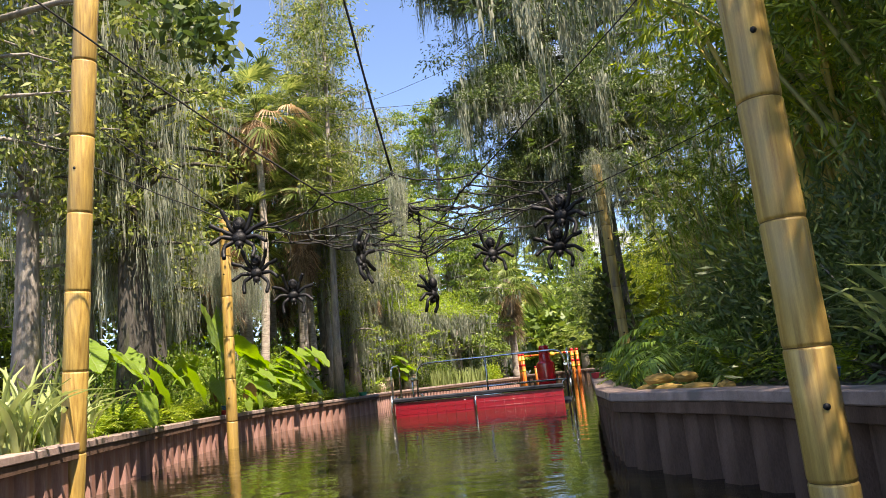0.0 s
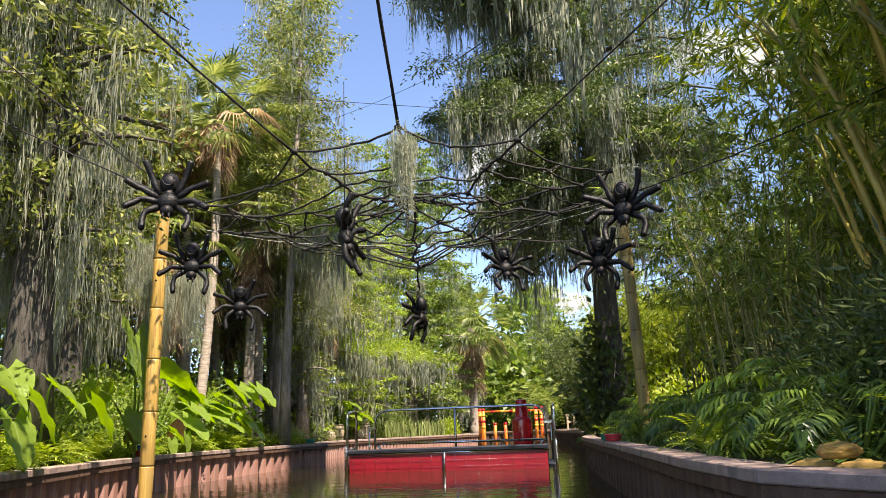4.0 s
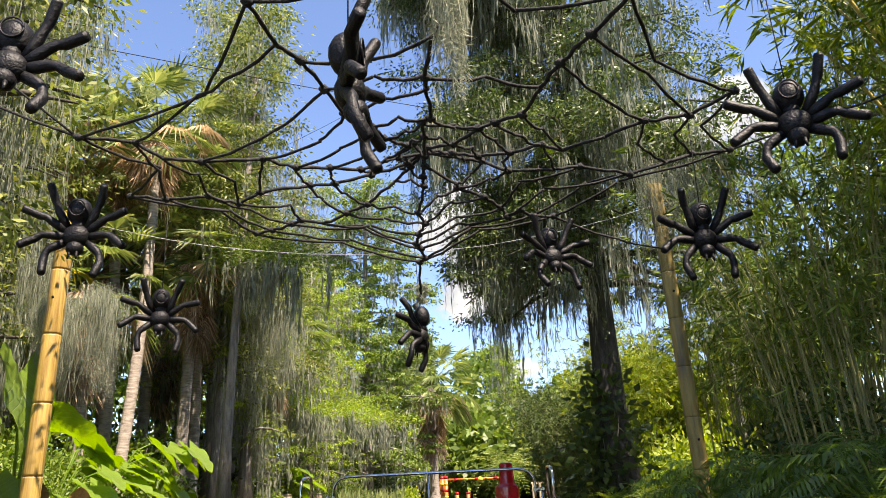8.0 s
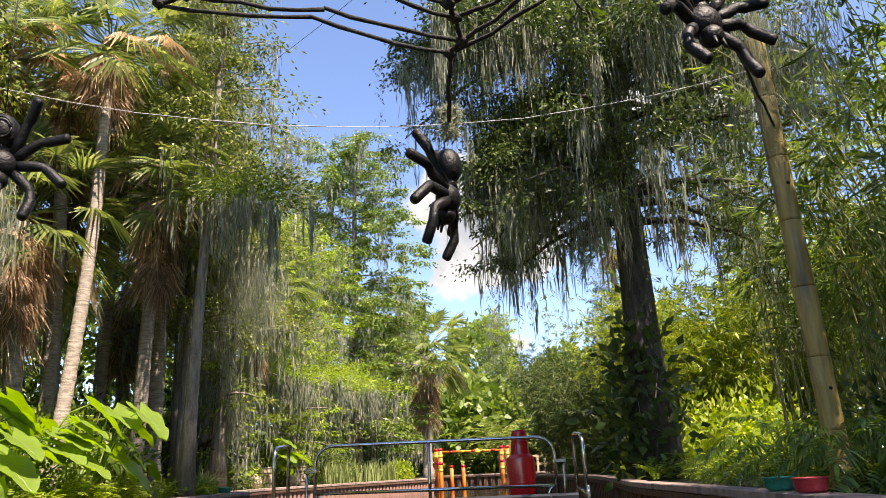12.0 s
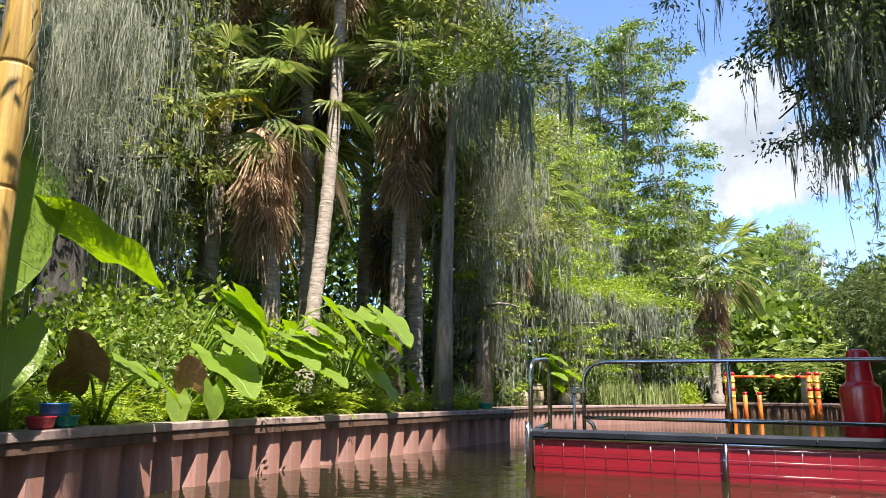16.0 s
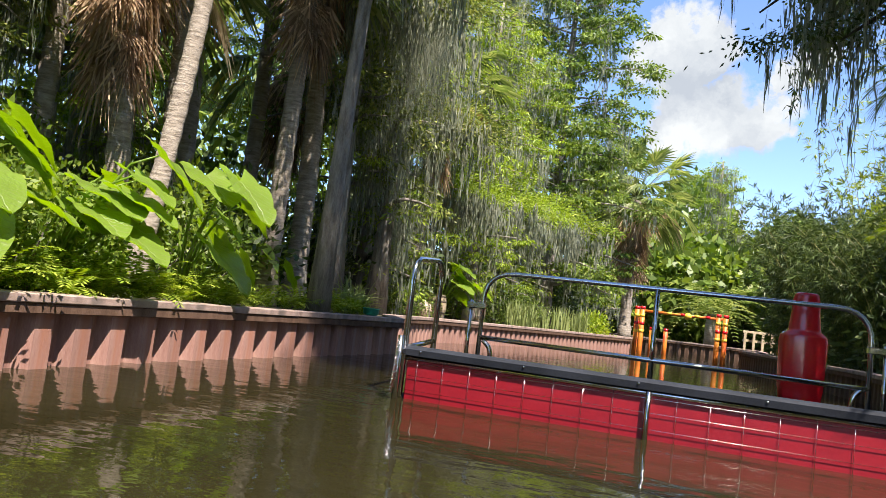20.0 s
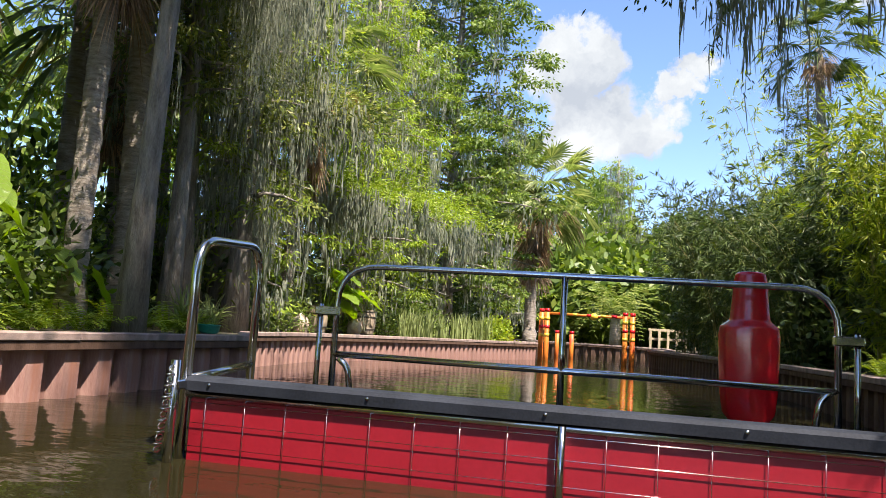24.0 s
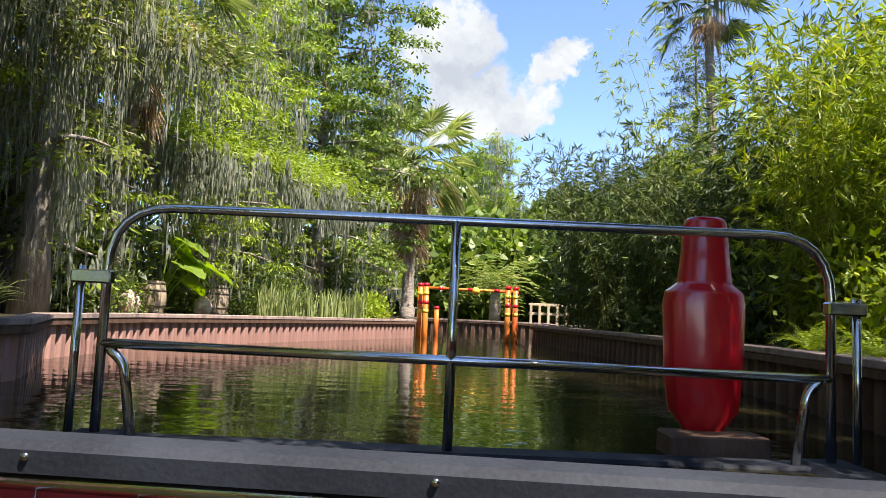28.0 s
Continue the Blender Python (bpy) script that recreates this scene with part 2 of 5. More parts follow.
veins(M_taro, (0.34, 0.42, 0.16))
M_bark = mat("cypress_bark", (0.15, 0.13, 0.11), (0.37, 0.33, 0.285), 5, 0.9, bump=0.9, fine=40, stretch=(3, 3, 0.5), spec=0.2)
# Darker copy of cypress_bark: the oak trunk's shade is put into it.
M_shadebark = mat("shade_dark_bark", (0.04, 0.036, 0.03), (0.13, 0.118, 0.1), 5, 0.9, bump=0.9, fine=40, c=(0.07, 0.075, 0.045), stretch=(3, 3, 0.6), spec=0.2)
M_palmbark = mat("palm_bark", (0.2, 0.165, 0.13), (0.44, 0.385, 0.32), 9, 0.9, bump=0.9, fine=50, stretch=(0.6, 0.6, 3), spec=0.2)
M_bamboo = mat("bamboo_post", (0.24, 0.135, 0.03), (0.56, 0.38, 0.1), 3, 0.38, bump=0.2, fine=60, c=(0.3, 0.2, 0.06), stretch=(14, 14, 0.45), coat=0.15)
M_oldbam = mat("weathered_bamboo", (0.24, 0.17, 0.05), (0.45, 0.33, 0.1), 4, 0.6, bump=0.3, fine=60, c=(0.15, 0.12, 0.08), stretch=(6, 6, 0.7))
M_node = mat("bamboo_joint", (0.1, 0.06, 0.02), (0.25, 0.16, 0.05), 9, 0.6)
M_culm = mat("bamboo_culm", (0.16, 0.17, 0.05), (0.36, 0.33, 0.11), 3, 0.45, bump=0.1, stretch=(2, 2, 0.6))
M_gculm = mat("golden_culm", (0.3, 0.22, 0.035), (0.55, 0.43, 0.09), 3, 0.4, bump=0.1, c=(0.2, 0.2, 0.05), stretch=(2, 2, 0.6))
M_pile = mat("vinyl_pile", (0.25, 0.125, 0.1), (0.41, 0.25, 0.205), 3.5, 0.65, bump=0.25, fine=45, c=(0.33, 0.15, 0.1), stretch=(4, 4, 0.45), spec=0.3, each=0.1)
M_cap = mat("cap_board", (0.25, 0.18, 0.155), (0.42, 0.31, 0.265), 5, 0.75, bump=0.35, fine=70, c=(0.2, 0.16, 0.14), stretch=(2, 0.6, 2), spec=0.2, each=0.08)
# Real timber parts, and the right wall's shade put into a dark tone.
M_timbershade = mat("dark_timber_and_shade", (0.075, 0.044, 0.03), (0.17, 0.105, 0.075), 4, 0.85, bump=0.5, fine=60, stretch=(2, 2, 0.6), spec=0.12, each=0.12)
M_soil = mat("soil", (0.035, 0.028, 0.018), (0.1, 0.078, 0.05), 3, 0.95, bump=1.0, fine=35, c=(0.05, 0.06, 0.02))
M_steel = mat("stainless_steel", (0.5, 0.49, 0.48), (0.66, 0.65, 0.63), 8, 0.16, 1.0, bump=0.03)
M_red = mat("red_gelcoat", (0.55, 0.008, 0.014), (0.7, 0.014, 0.02), 3, 0.22, bump=0.03, coat=0.7)
M_redpanel = mat("red_panel", (0.23, 0.006, 0.014), (0.31, 0.01, 0.02), 3, 0.42, bump=0.04)
M_bumper = mat("black_bumper", (0.012, 0.014, 0.019), (0.034, 0.039, 0.05), 4, 0.7, bump=0.12, fine=120, spec=0.18)
M_spider = mat("black_spider", (0.003, 0.003, 0.004), (0.008, 0.008, 0.009), 9, 0.5, bump=0.5, fine=70, spec=0.3)
M_rope = mat("black_rope", (0.008, 0.008, 0.008), (0.035, 0.034, 0.03), 30, 0.9, bump=0.8, fine=150)
M_wire = mat("pale_wire", (0.35, 0.35, 0.33), (0.5, 0.5, 0.48), 30, 0.5)
M_barrel = mat("weathered_barrel_oak", (0.24, 0.18, 0.12), (0.45, 0.36, 0.25), 6, 0.8, bump=0.5, stretch=(3, 3, 0.6))
M_hoop = mat("barrel_hoop", (0.08, 0.065, 0.05), (0.17, 0.14, 0.1), 8, 0.6, 0.4)
M_sack = mat("burlap_sack", (0.42, 0.31, 0.24), (0.62, 0.5, 0.41), 8, 0.9, bump=0.8, c=(0.5, 0.25, 0.2))
M_orange = mat("orange_paint", (0.62, 0.16, 0.02), (0.78, 0.26, 0.03), 5, 0.45, c=(0.55, 0.06, 0.02))
M_yellow = mat("yellow_paint", (0.7, 0.42, 0.03), (0.82, 0.55, 0.06), 5, 0.45)
M_wood = mat("pale_timber", (0.42, 0.33, 0.2), (0.62, 0.5, 0.33), 5, 0.75, stretch=(2, 2, 0.6))
M_gold = mat("gold_sack", (0.22, 0.13, 0.03), (0.42, 0.27, 0.06), 6, 0.85, bump=0.5)
M_blue = mat("blue_plastic", (0.01, 0.13, 0.42), (0.03, 0.24, 0.62), 8, 0.35)
M_green = mat("green_plastic", (0.01, 0.2, 0.13), (0.03, 0.36, 0.25), 8, 0.35)
M_pink = mat("red_plastic", (0.45, 0.03, 0.05), (0.62, 0.08, 0.09), 8, 0.35)


def watermat():
    m = mat("canal_water", (0.015, 0.0135, 0.0055), (0.025, 0.022, 0.009), 0.5, 0.02, bump=0.0, spec=0.5)
    n, l = m.node_tree.nodes, m.node_tree.links
    p = n["Principled BSDF"]
    p.inputs["IOR"].default_value = 1.33
    tc, mp, a, b, ad, bp = (n.new("ShaderNode" + k) for k in ("TexCoord", "Mapping", "TexNoise", "TexNoise", "Math", "Bump"))
    mp.inputs["Scale"].default_value = (1.0, 1.7, 1.0)
    a.inputs["Scale"].default_value, b.inputs["Scale"].default_value = 1.6, 7.0
    a.inputs["Detail"].default_value, b.inputs["Detail"].default_value = 2, 2
    l.new(tc.outputs["Object"], mp.inputs[0])
    l.new(mp.outputs[0], a.inputs["Vector"])
    l.new(mp.outputs[0], b.inputs["Vector"])
    ad.operation = "MULTIPLY_ADD"
    ad.inputs[1].default_value = 0.16
    l.new(b.outputs[0], ad.inputs[0])
    l.new(a.outputs[0], ad.inputs[2])
    l.new(ad.outputs[0], bp.inputs["Height"])
    bp.inputs["Strength"].default_value, bp.inputs["Distance"].default_value = 0.1, 0.1
    l.new(bp.outputs[0], p.inputs["Normal"])
    return m


M_water = watermat()


# ---- mesh helpers ----
def mesh_of(name, verts, faces, material, smooth=False):
    me = bpy.data.meshes.new(name)
    me.from_pydata([tuple(v) for v in verts], [], [tuple(f) for f in faces])
    me.materials.append(material)
    if smooth:
        me.polygons.foreach_set("use_smooth", [True] * len(me.polygons))
    me.update()
    return me


def quads_mesh(name, v, material):
    """A mesh of loose four-cornered leaves from an array (n, 4, 3)."""
    n = len(v)
    me = bpy.data.meshes.new(name)
    me.vertices.add(4 * n)
    me.vertices.foreach_set("co", np.ascontiguousarray(v, dtype=np.float32).ravel())
    me.loops.add(4 * n)
    me.loops.foreach_set("vertex_index", np.arange(4 * n, dtype=np.int32))
    me.polygons.add(n)
    me.polygons.foreach_set("loop_start", np.arange(0, 4 * n, 4, dtype=np.int32))
    me.materials.append(material)
    me.update(calc_edges=True)
    return me


def bm_mesh(name, bm, material, smooth=False):
    me = bpy.data.meshes.new(name)
    bm.to_mesh(me)
    bm.free()
    me.materials.append(material)
    if smooth:
        me.polygons.foreach_set("use_smooth", [True] * len(me.polygons))
    return me


def thing(name, label, category, at=(0, 0, 0), rz=0.0, group="", kind=""):
    ob = tagged(new(name), label, category, group, kind)
    ob.matrix_basis = pose(*at, 0, 0, rz)
    return ob


def part(name, data, parent, label="", m=None):
    ob = new(name, data)
    ob.parent = parent
    if m is not None:
        ob.matrix_basis = m
    return tagged(ob, label)


def tube_data(paths, sides=6):
    """Verts and faces of tapered tubes; each path is a list of (point, radius)."""
    verts, faces = [], []
    for path in paths:
        k0 = len(verts)
        last = None
        for i, (p, r) in enumerate(path):
            p = Vector(p)
            a = Vector(path[max(i - 1, 0)][0])
            b = Vector(path[min(i + 1, len(path) - 1)][0])
            d = (b - a).normalized() if (b - a).length > 1e-9 else Vector((0, 0, 1))
            ref = Vector((0, 0, 1)) if abs(d.z) < 0.9 else Vector((1, 0, 0))
            u = d.cross(ref).normalized()
            if last is not None and (last - d * last.dot(d)).length > 0.05:
                u = (last - d * last.dot(d)).normalized()
            last = u
            w = d.cross(u)
            for s in range(sides):
                an = 2 * math.pi * s / sides
                verts.append(p + (u * math.cos(an) + w * math.sin(an)) * r)
        for i in range(len(path) - 1):
            for s in range(sides):
                t = (s + 1) % sides
                faces.append((k0 + i * sides + s, k0 + i * sides + t, k0 + (i + 1) * sides + t, k0 + (i + 1) * sides + s))
        faces.append(tuple(k0 + s for s in reversed(range(sides))))
        k1 = k0 + (len(path) - 1) * sides
        faces.append(tuple(k1 + s for s in range(sides)))
    return verts, faces


def tubes(name, paths, material, sides=6):
    return mesh_of(name, *tube_data(paths, sides), material, True)


def box(name, size, material, bevel=0.01, at=(0, 0, 0)):
    bm = bmesh.new()
    bmesh.ops.create_cube(bm, size=1, matrix=Matrix.Translation(at) @ Matrix.Diagonal((*size, 1)))
    if bevel:
        bmesh.ops.bevel(bm, geom=bm.edges[:], offset=min(bevel, min(size) * 0.3), segments=1, affect="EDGES")
    return bm_mesh(name, bm, material)


def lathe(name, profile, material, sides=20):
    verts, faces = [], []
    for r, z in profile:
        for s in range(sides):
            an = 2 * math.pi * s / sides
            verts.append((r * math.cos(an), r * math.sin(an), z))
    for i in range(len(profile) - 1):
        for s in range(sides):
            t = (s + 1) % sides
            faces.append((i * sides + s, i * sides + t, (i + 1) * sides + t, (i + 1) * sides + s))
    faces.append(tuple(reversed(range(sides))))
    faces.append(tuple((len(profile) - 1) * sides + s for s in range(sides)))
    return mesh_of(name, verts, faces, material, True)


def leaves(rng, centre, along, length, width, fold=0.25):
    """Leaf quads: base at centre (n,3), pointing along (n,3), with a random roll."""
    n = len(centre)
    d = along / np.maximum(np.linalg.norm(along, axis=1, keepdims=True), 1e-6)
    r = rng.normal(size=(n, 3))
    s = np.cross(d, r)
    s /= np.maximum(np.linalg.norm(s, axis=1, keepdims=True), 1e-6)
    u = np.cross(s, d)
    length = np.broadcast_to(np.asarray(length, float), (n,))[:, None]
    width = np.broadcast_to(np.asarray(width, float), (n,))[:, None]
    mid = centre + d * length * 0.45 - u * length * fold * 0.3
    tip = centre + d * length - u * length * fold
    return np.stack([centre, mid + s * width * 0.5, tip, mid - s * width * 0.5], axis=1)


def strands(rng, tops, lengths, width, sway=0.08, n_each=20, spread=0.12):
    """Beards of moss hanging below the tops: each a few pointed tails, built of straight wisps that overlap downwards."""
    nb, tails = len(tops), 4
    k = np.repeat(np.arange(nb), n_each)
    n = len(k)
    tail = rng.integers(0, tails, n)
    shift = rng.normal(size=(nb, tails, 3)) * spread * 1.25 * [1, 1, 0.5]
    reach = rng.uniform(0.45, 1.0, (nb, tails))
    u = rng.uniform(0, 0.78, n)
    ln = lengths[k] * reach[k, tail]
    p = tops[k] + shift[k, tail] + rng.normal(size=(n, 3)) * spread * 0.42 * (1.0 - u)[:, None] * [1, 1, 0.2]
    p[:, 2] -= u * ln
    seg = ln * rng.uniform(0.16, 0.3, n) + 0.04
    w = width * rng.uniform(0.7, 1.5, n) * (1.15 - 0.75 * u)
    an = rng.uniform(0, math.pi, n)
    side = np.stack([np.cos(an), np.sin(an), np.zeros(n)], 1) * w[:, None] * 0.5
    out = []
    for w0, w1, part_ in ((0.4, 1.0, 0.4), (1.0, 0.1, 0.6)):
        q = p + np.stack([rng.normal(0, sway, n) * 0.7 * seg, rng.normal(0, sway, n) * 0.7 * seg, -seg * part_], 1)
        out.append(np.stack([p - side * w0, p + side * w0, q + side * w1, q - side * w1], 1))
        p = q
    return np.concatenate(out)


# ---- canal, banks and sea walls ----
WALL_TOP = 0.52
LEFT = [(-1.6, -14.0), (-2.9, -3.0), (-4.9, 4.2), (-6.4, 7.2), (-7.4, 9.3), (-8.4, 11.6), (-9.2, 13.9), (-9.75, 16.0), (-10.1, 19.0), (-10.3, 24.0)]
LEFT2 = [(-11.75, 26.4), (-12.15, 29.5), (-11.75, 32.2), (-10.6, 37.5), (-9.35, 42.0)]
RIGHT = [(4.5, -14.0), (3.8, -3.0), (2.4, 1.6), (1.05, 3.9), (0.4, 5.3), (-0.45, 6.5), (-0.75, 8.0), (-1.15, 11.0), (-1.7, 15.0), (-2.2, 19.0), (-2.35, 24.0), (-2.7, 29.0), (-4.0, 36.0), (-5.4, 42.5)]
FAR = [(-5.4, 42.5), (-4.6, 47.0), (-5.0, 55.5), (-14.5, 56.5), (-12.5, 49.0), (-9.35, 42.0)]

water = tagged(new("water", mesh_of("water", [(-40, -20, -0.1), (30, -20, -0.1), (30, 70, -0.1), (-40, 70, -0.1)], [(0, 1, 2, 3)], M_water)),
               "still brown-green canal water with small ripples", "water", kind="structure")


def ground_sheet():
    bm = bmesh.new()
    outer = [bm.verts.new((x, y, WALL_TOP - 0.05)) for x, y in ((-900, -900), (900, -900), (900, 900), (-900, 900))]
    loop = LEFT + LEFT2 + list(reversed(FAR))[1:-1] + list(reversed(RIGHT))
    inner = [bm.verts.new((x, y, WALL_TOP - 0.05)) for x, y in loop]
    ed = []
    for ring in (outer, inner):
        for i in range(len(ring)):
            ed.append(bm.edges.new((ring[i], ring[(i + 1) % len(ring)])))
    bmesh.ops.triangle_fill(bm, use_beauty=True, edges=ed)
    for f in bm.faces:
        if f.normal.z < 0:
            f.normal_flip()
    return bm_mesh("ground", bm, M_soil)


tagged(new("ground", ground_sheet()), "dark planting soil with leaf litter behind the sea walls", "ground", kind="structure")


def pile_mesh(material, pitch, depth):
    """One corrugation of sheet pile: a pan set back and a proud flange, along +x, facing -y."""
    xs = [0.0, 0.28, 0.42, 0.86, 1.0]
    ys = [depth, depth, 0.0, 0.0, depth]
    v, f = [], []
    for x, y in zip(xs, ys):
        for z in (-0.6, WALL_TOP - 0.07):
            v.append((x * pitch, y, z))
    for i in range(4):
        f.append((2 * i, 2 * i + 2, 2 * i + 3, 2 * i + 1))
    for x in (1.0, 0.0):
        for z in (-0.6, WALL_TOP - 0.07):
            v.append((x * pitch, depth + 0.02, z))
    f += [(8, 10, 11, 9), (10, 12, 13, 11), (12, 0, 1, 13)]
    return mesh_of("pile", v, f, material)


def seawall(name, pts, material, label, flip=False, pitch=0.44, depth=0.12):
    root = tagged(new(name), label, "sea wall", kind="structure")
    pm = pile_mesh(material, pitch, depth)
    for (x0, y0), (x1, y1) in zip(pts, pts[1:]):
        a, b = Vector((x0, y0, 0)), Vector((x1, y1, 0))
        if flip:
            a, b = b, a
        d = b - a
        ln = d.length
        an = math.degrees(math.atan2(d.y, d.x))
        n = max(1, round(ln / pitch))
        for i in range(n):
            p = a + d * (i / n)
            part("pile_panel", pm, root, m=pose(p.x, p.y, 0, 0, 0, an) @ Matrix.Diagonal((ln / n / pitch, 1, 1, 1)))
        c = (a + b) / 2
        nb = max(1, round(ln / 1.9))
        cap = box("cap_board", (ln / nb + (0.02 if nb == 1 else -0.005), 0.26, 0.075), M_cap, 0.009)
        for i in range(nb):
            p = a + d * ((i + 0.5) / nb)
            part("cap_board", cap, root, m=pose(p.x, p.y, WALL_TOP - 0.0375 + 0.002 * (i % 2), 0, 0, an) @ pose(0, 0.06 + 0.003 * ((i * 7) % 3), 0))
        part("waler_board", box("waler_board", (ln + 0.02, 0.05, 0.085), M_timbershade, 0.006), root, m=pose(c.x, c.y, WALL_TOP - 0.12, 0, 0, an) @ pose(0, -0.03, 0))
    return root


seawall("seawall_left", LEFT[3:], M_pile, "brown vinyl sheet-pile sea wall with a flat cap board", flip=False)
seawall("seawall_left_rear", LEFT[:4], M_pile, "brown vinyl sheet-pile sea wall with a flat cap board", flip=False)
seawall("seawall_return", [LEFT[-1], LEFT2[0]], M_pile, "short return of the brown sheet-pile wall", flip=False, pitch=0.28, depth=0.08)
seawall("seawall_far", LEFT2, M_pile, "pinkish sunlit sheet-pile sea wall with a cap board", flip=False, pitch=0.28, depth=0.08)
# Shade over this bank is put into the wall's dark material.
seawall("seawall_right", RIGHT, M_timbershade, "sheet-pile sea wall with a wide cap board, its shade put into a dark colour", flip=True, pitch=0.36, depth=0.1)
seawall("seawall_back", FAR, M_timbershade, "distant sea wall behind the orange gate", flip=True)


# ---- trees and plants ----
def trunk_path(h, r, lean=(0, 0), bend=0.3, rng=None, flare=1.45, n=9, top=0.25):
    a, b = rng.uniform(0, 6.28, 2)
    out = []
    for i in range(n):
        t = i / (n - 1)
        w = bend * math.sin(t * 3.0 + a) * t
        rr = r * (1 - (1 - top) * t) * (1 + (flare - 1) * max(0, 1 - t * n * 0.6) ** 2)
        out.append(((lean[0] * t + w * math.cos(b), lean[1] * t + w * math.sin(b), h * t - (0.05 if i == 0 else 0)), rr))
    return out


def at_path(path, t):
    f = t * (len(path) - 1)
    i = min(int(f), len(path) - 2)
    return Vector(path[i][0]).lerp(Vector(path[i + 1][0]), f - i), path[i][1]


def cypress(label, h, r, seed, limbs=40, low=0.25, spread=2.6, leaf=None, droop=0.3, per=44, moss=120, moss_len=0.9, lean=(0, 0), lsize=0.165, name="cypress_tree", top=0.42, curtain=0, slim=0.5, boughs=(), moss_w=0.02, wisps=50, open_side=False, bark=None, clump=1.65):
    rng = np.random.default_rng(seed)
    root = thing(name, label, "tree")
    tp = trunk_path(h, r, lean, 0.25, rng)
    part("trunk", tubes("trunk", [tp], bark or M_bark, 11), root)
    paths, cen, hang = [], [], []
    for i in range(limbs):
        t = low + (0.98 - low) * ((i + rng.uniform(0, 1)) / limbs)
        p, rr = at_path(tp, t)
        an = i * 2.4 + rng.uniform(-0.5, 0.5)
        f = (t - low) / (1 - low)
        ln = spread * (0.55 + 0.45 * math.sin(min(f * 2.2 + 0.5, 3.0))) * (1 - top * f) * rng.uniform(0.6, 1.15)
        pts = []
        for j in range(4):
            s = j / 3
            pts.append((p + Vector((math.cos(an) * ln * s, math.sin(an) * ln * s, ln * (0.25 * s - droop * s * s) + rng.normal(0, 0.04))), max(rr * 0.35 * (1 - 0.85 * s), 0.008)))
        paths.append(pts)
        for s in np.linspace(0.32, 1.0, max(3, int(ln * 2.1))):
            q, _ = at_path(pts, s)
            cen.append(np.array(q) + rng.normal(0, 0.2, 3))
        for s in rng.uniform(0.15, 1.0, max(1, int(moss / limbs))):
            hang.append(np.array(at_path(pts, s)[0]) + rng.normal(0, 0.08, 3))
    for x, y, z0, z1 in boughs:
        o = Vector((x, y, 0))
        pts = [(Vector((0, 0, z0)) + o * s + Vector((0, 0, (z1 - z0) * s * s)), 0.11 * (1 - 0.85 * s)) for s in (0, 0.33, 0.66, 1.0)]
        paths.append(pts)
        for s in np.linspace(0.25, 1.0, 26):
            q = np.array(at_path(pts, s)[0])
            cen.extend([q + rng.normal(0, 0.3, 3) for _ in range(2)])
            hang.extend([q + rng.normal(0, 0.22, 3) for _ in range(2)])
    for pts in paths:
        e = pts[-1][0]
        if not (open_side and e.x < -2.9 and e.z < 8.4 and e.y < 1.8):
            part("limb", tubes("limb", [pts], bark or M_bark, 5), root)
    cen = np.array(cen)
    if open_side:
        cen = cen[~((cen[:, 0] < -3.1) & (cen[:, 2] < 8.2) & (cen[:, 1] < 1.6))]
        hang = [h for h in hang if not (h[0] < -3.1 and h[2] < 8.2 and h[1] < 1.6)]
    k = np.repeat(np.arange(len(cen)), int(per * clump))
    size_k = rng.uniform(0.6, 1.35, len(cen))[k][:, None]
    off = rng.normal(size=(len(k), 3)) * [0.21, 0.21, 0.06] * size_k
    off[:, 2] -= 0.35 * (off[:, 0] ** 2 + off[:, 1] ** 2)
    base = cen[k] + off
    d = off + rng.normal(size=(len(k), 3)) * 0.14 + [0, 0, -0.16]
    lq = [leaves(rng, base, d, rng.uniform(0.6, 1.3, len(k)) * lsize, lsize * slim)]
    if curtain:
        t0 = cen[rng.integers(0, len(cen), curtain)] + rng.normal(0, 0.25, (curtain, 3))
        k2 = np.repeat(np.arange(curtain), 50)
        drop = rng.uniform(0, 1, len(k2)) * rng.uniform(0.5, 1.9, curtain)[k2]
        b2 = t0[k2] + rng.normal(0, 0.045, (len(k2), 3)) - np.stack([0 * drop, 0 * drop, drop], 1)
        lq.append(leaves(rng, b2, rng.normal(size=b2.shape) * 0.5 + [0, 0, -1], rng.uniform(0.06, 0.12, len(k2)), 0.02))
    part("crown", quads_mesh("crown", np.concatenate(lq), leaf or M_cypress), root)
    if hang:
        hang = np.array(hang)
        part("spanish_moss", quads_mesh("spanish_moss", strands(rng, hang, rng.uniform(0.35, 1.0, len(hang)) * moss_len, moss_w, 0.07, wisps, 0.1), M_moss), root, "grey-green hanging moss")
    return root


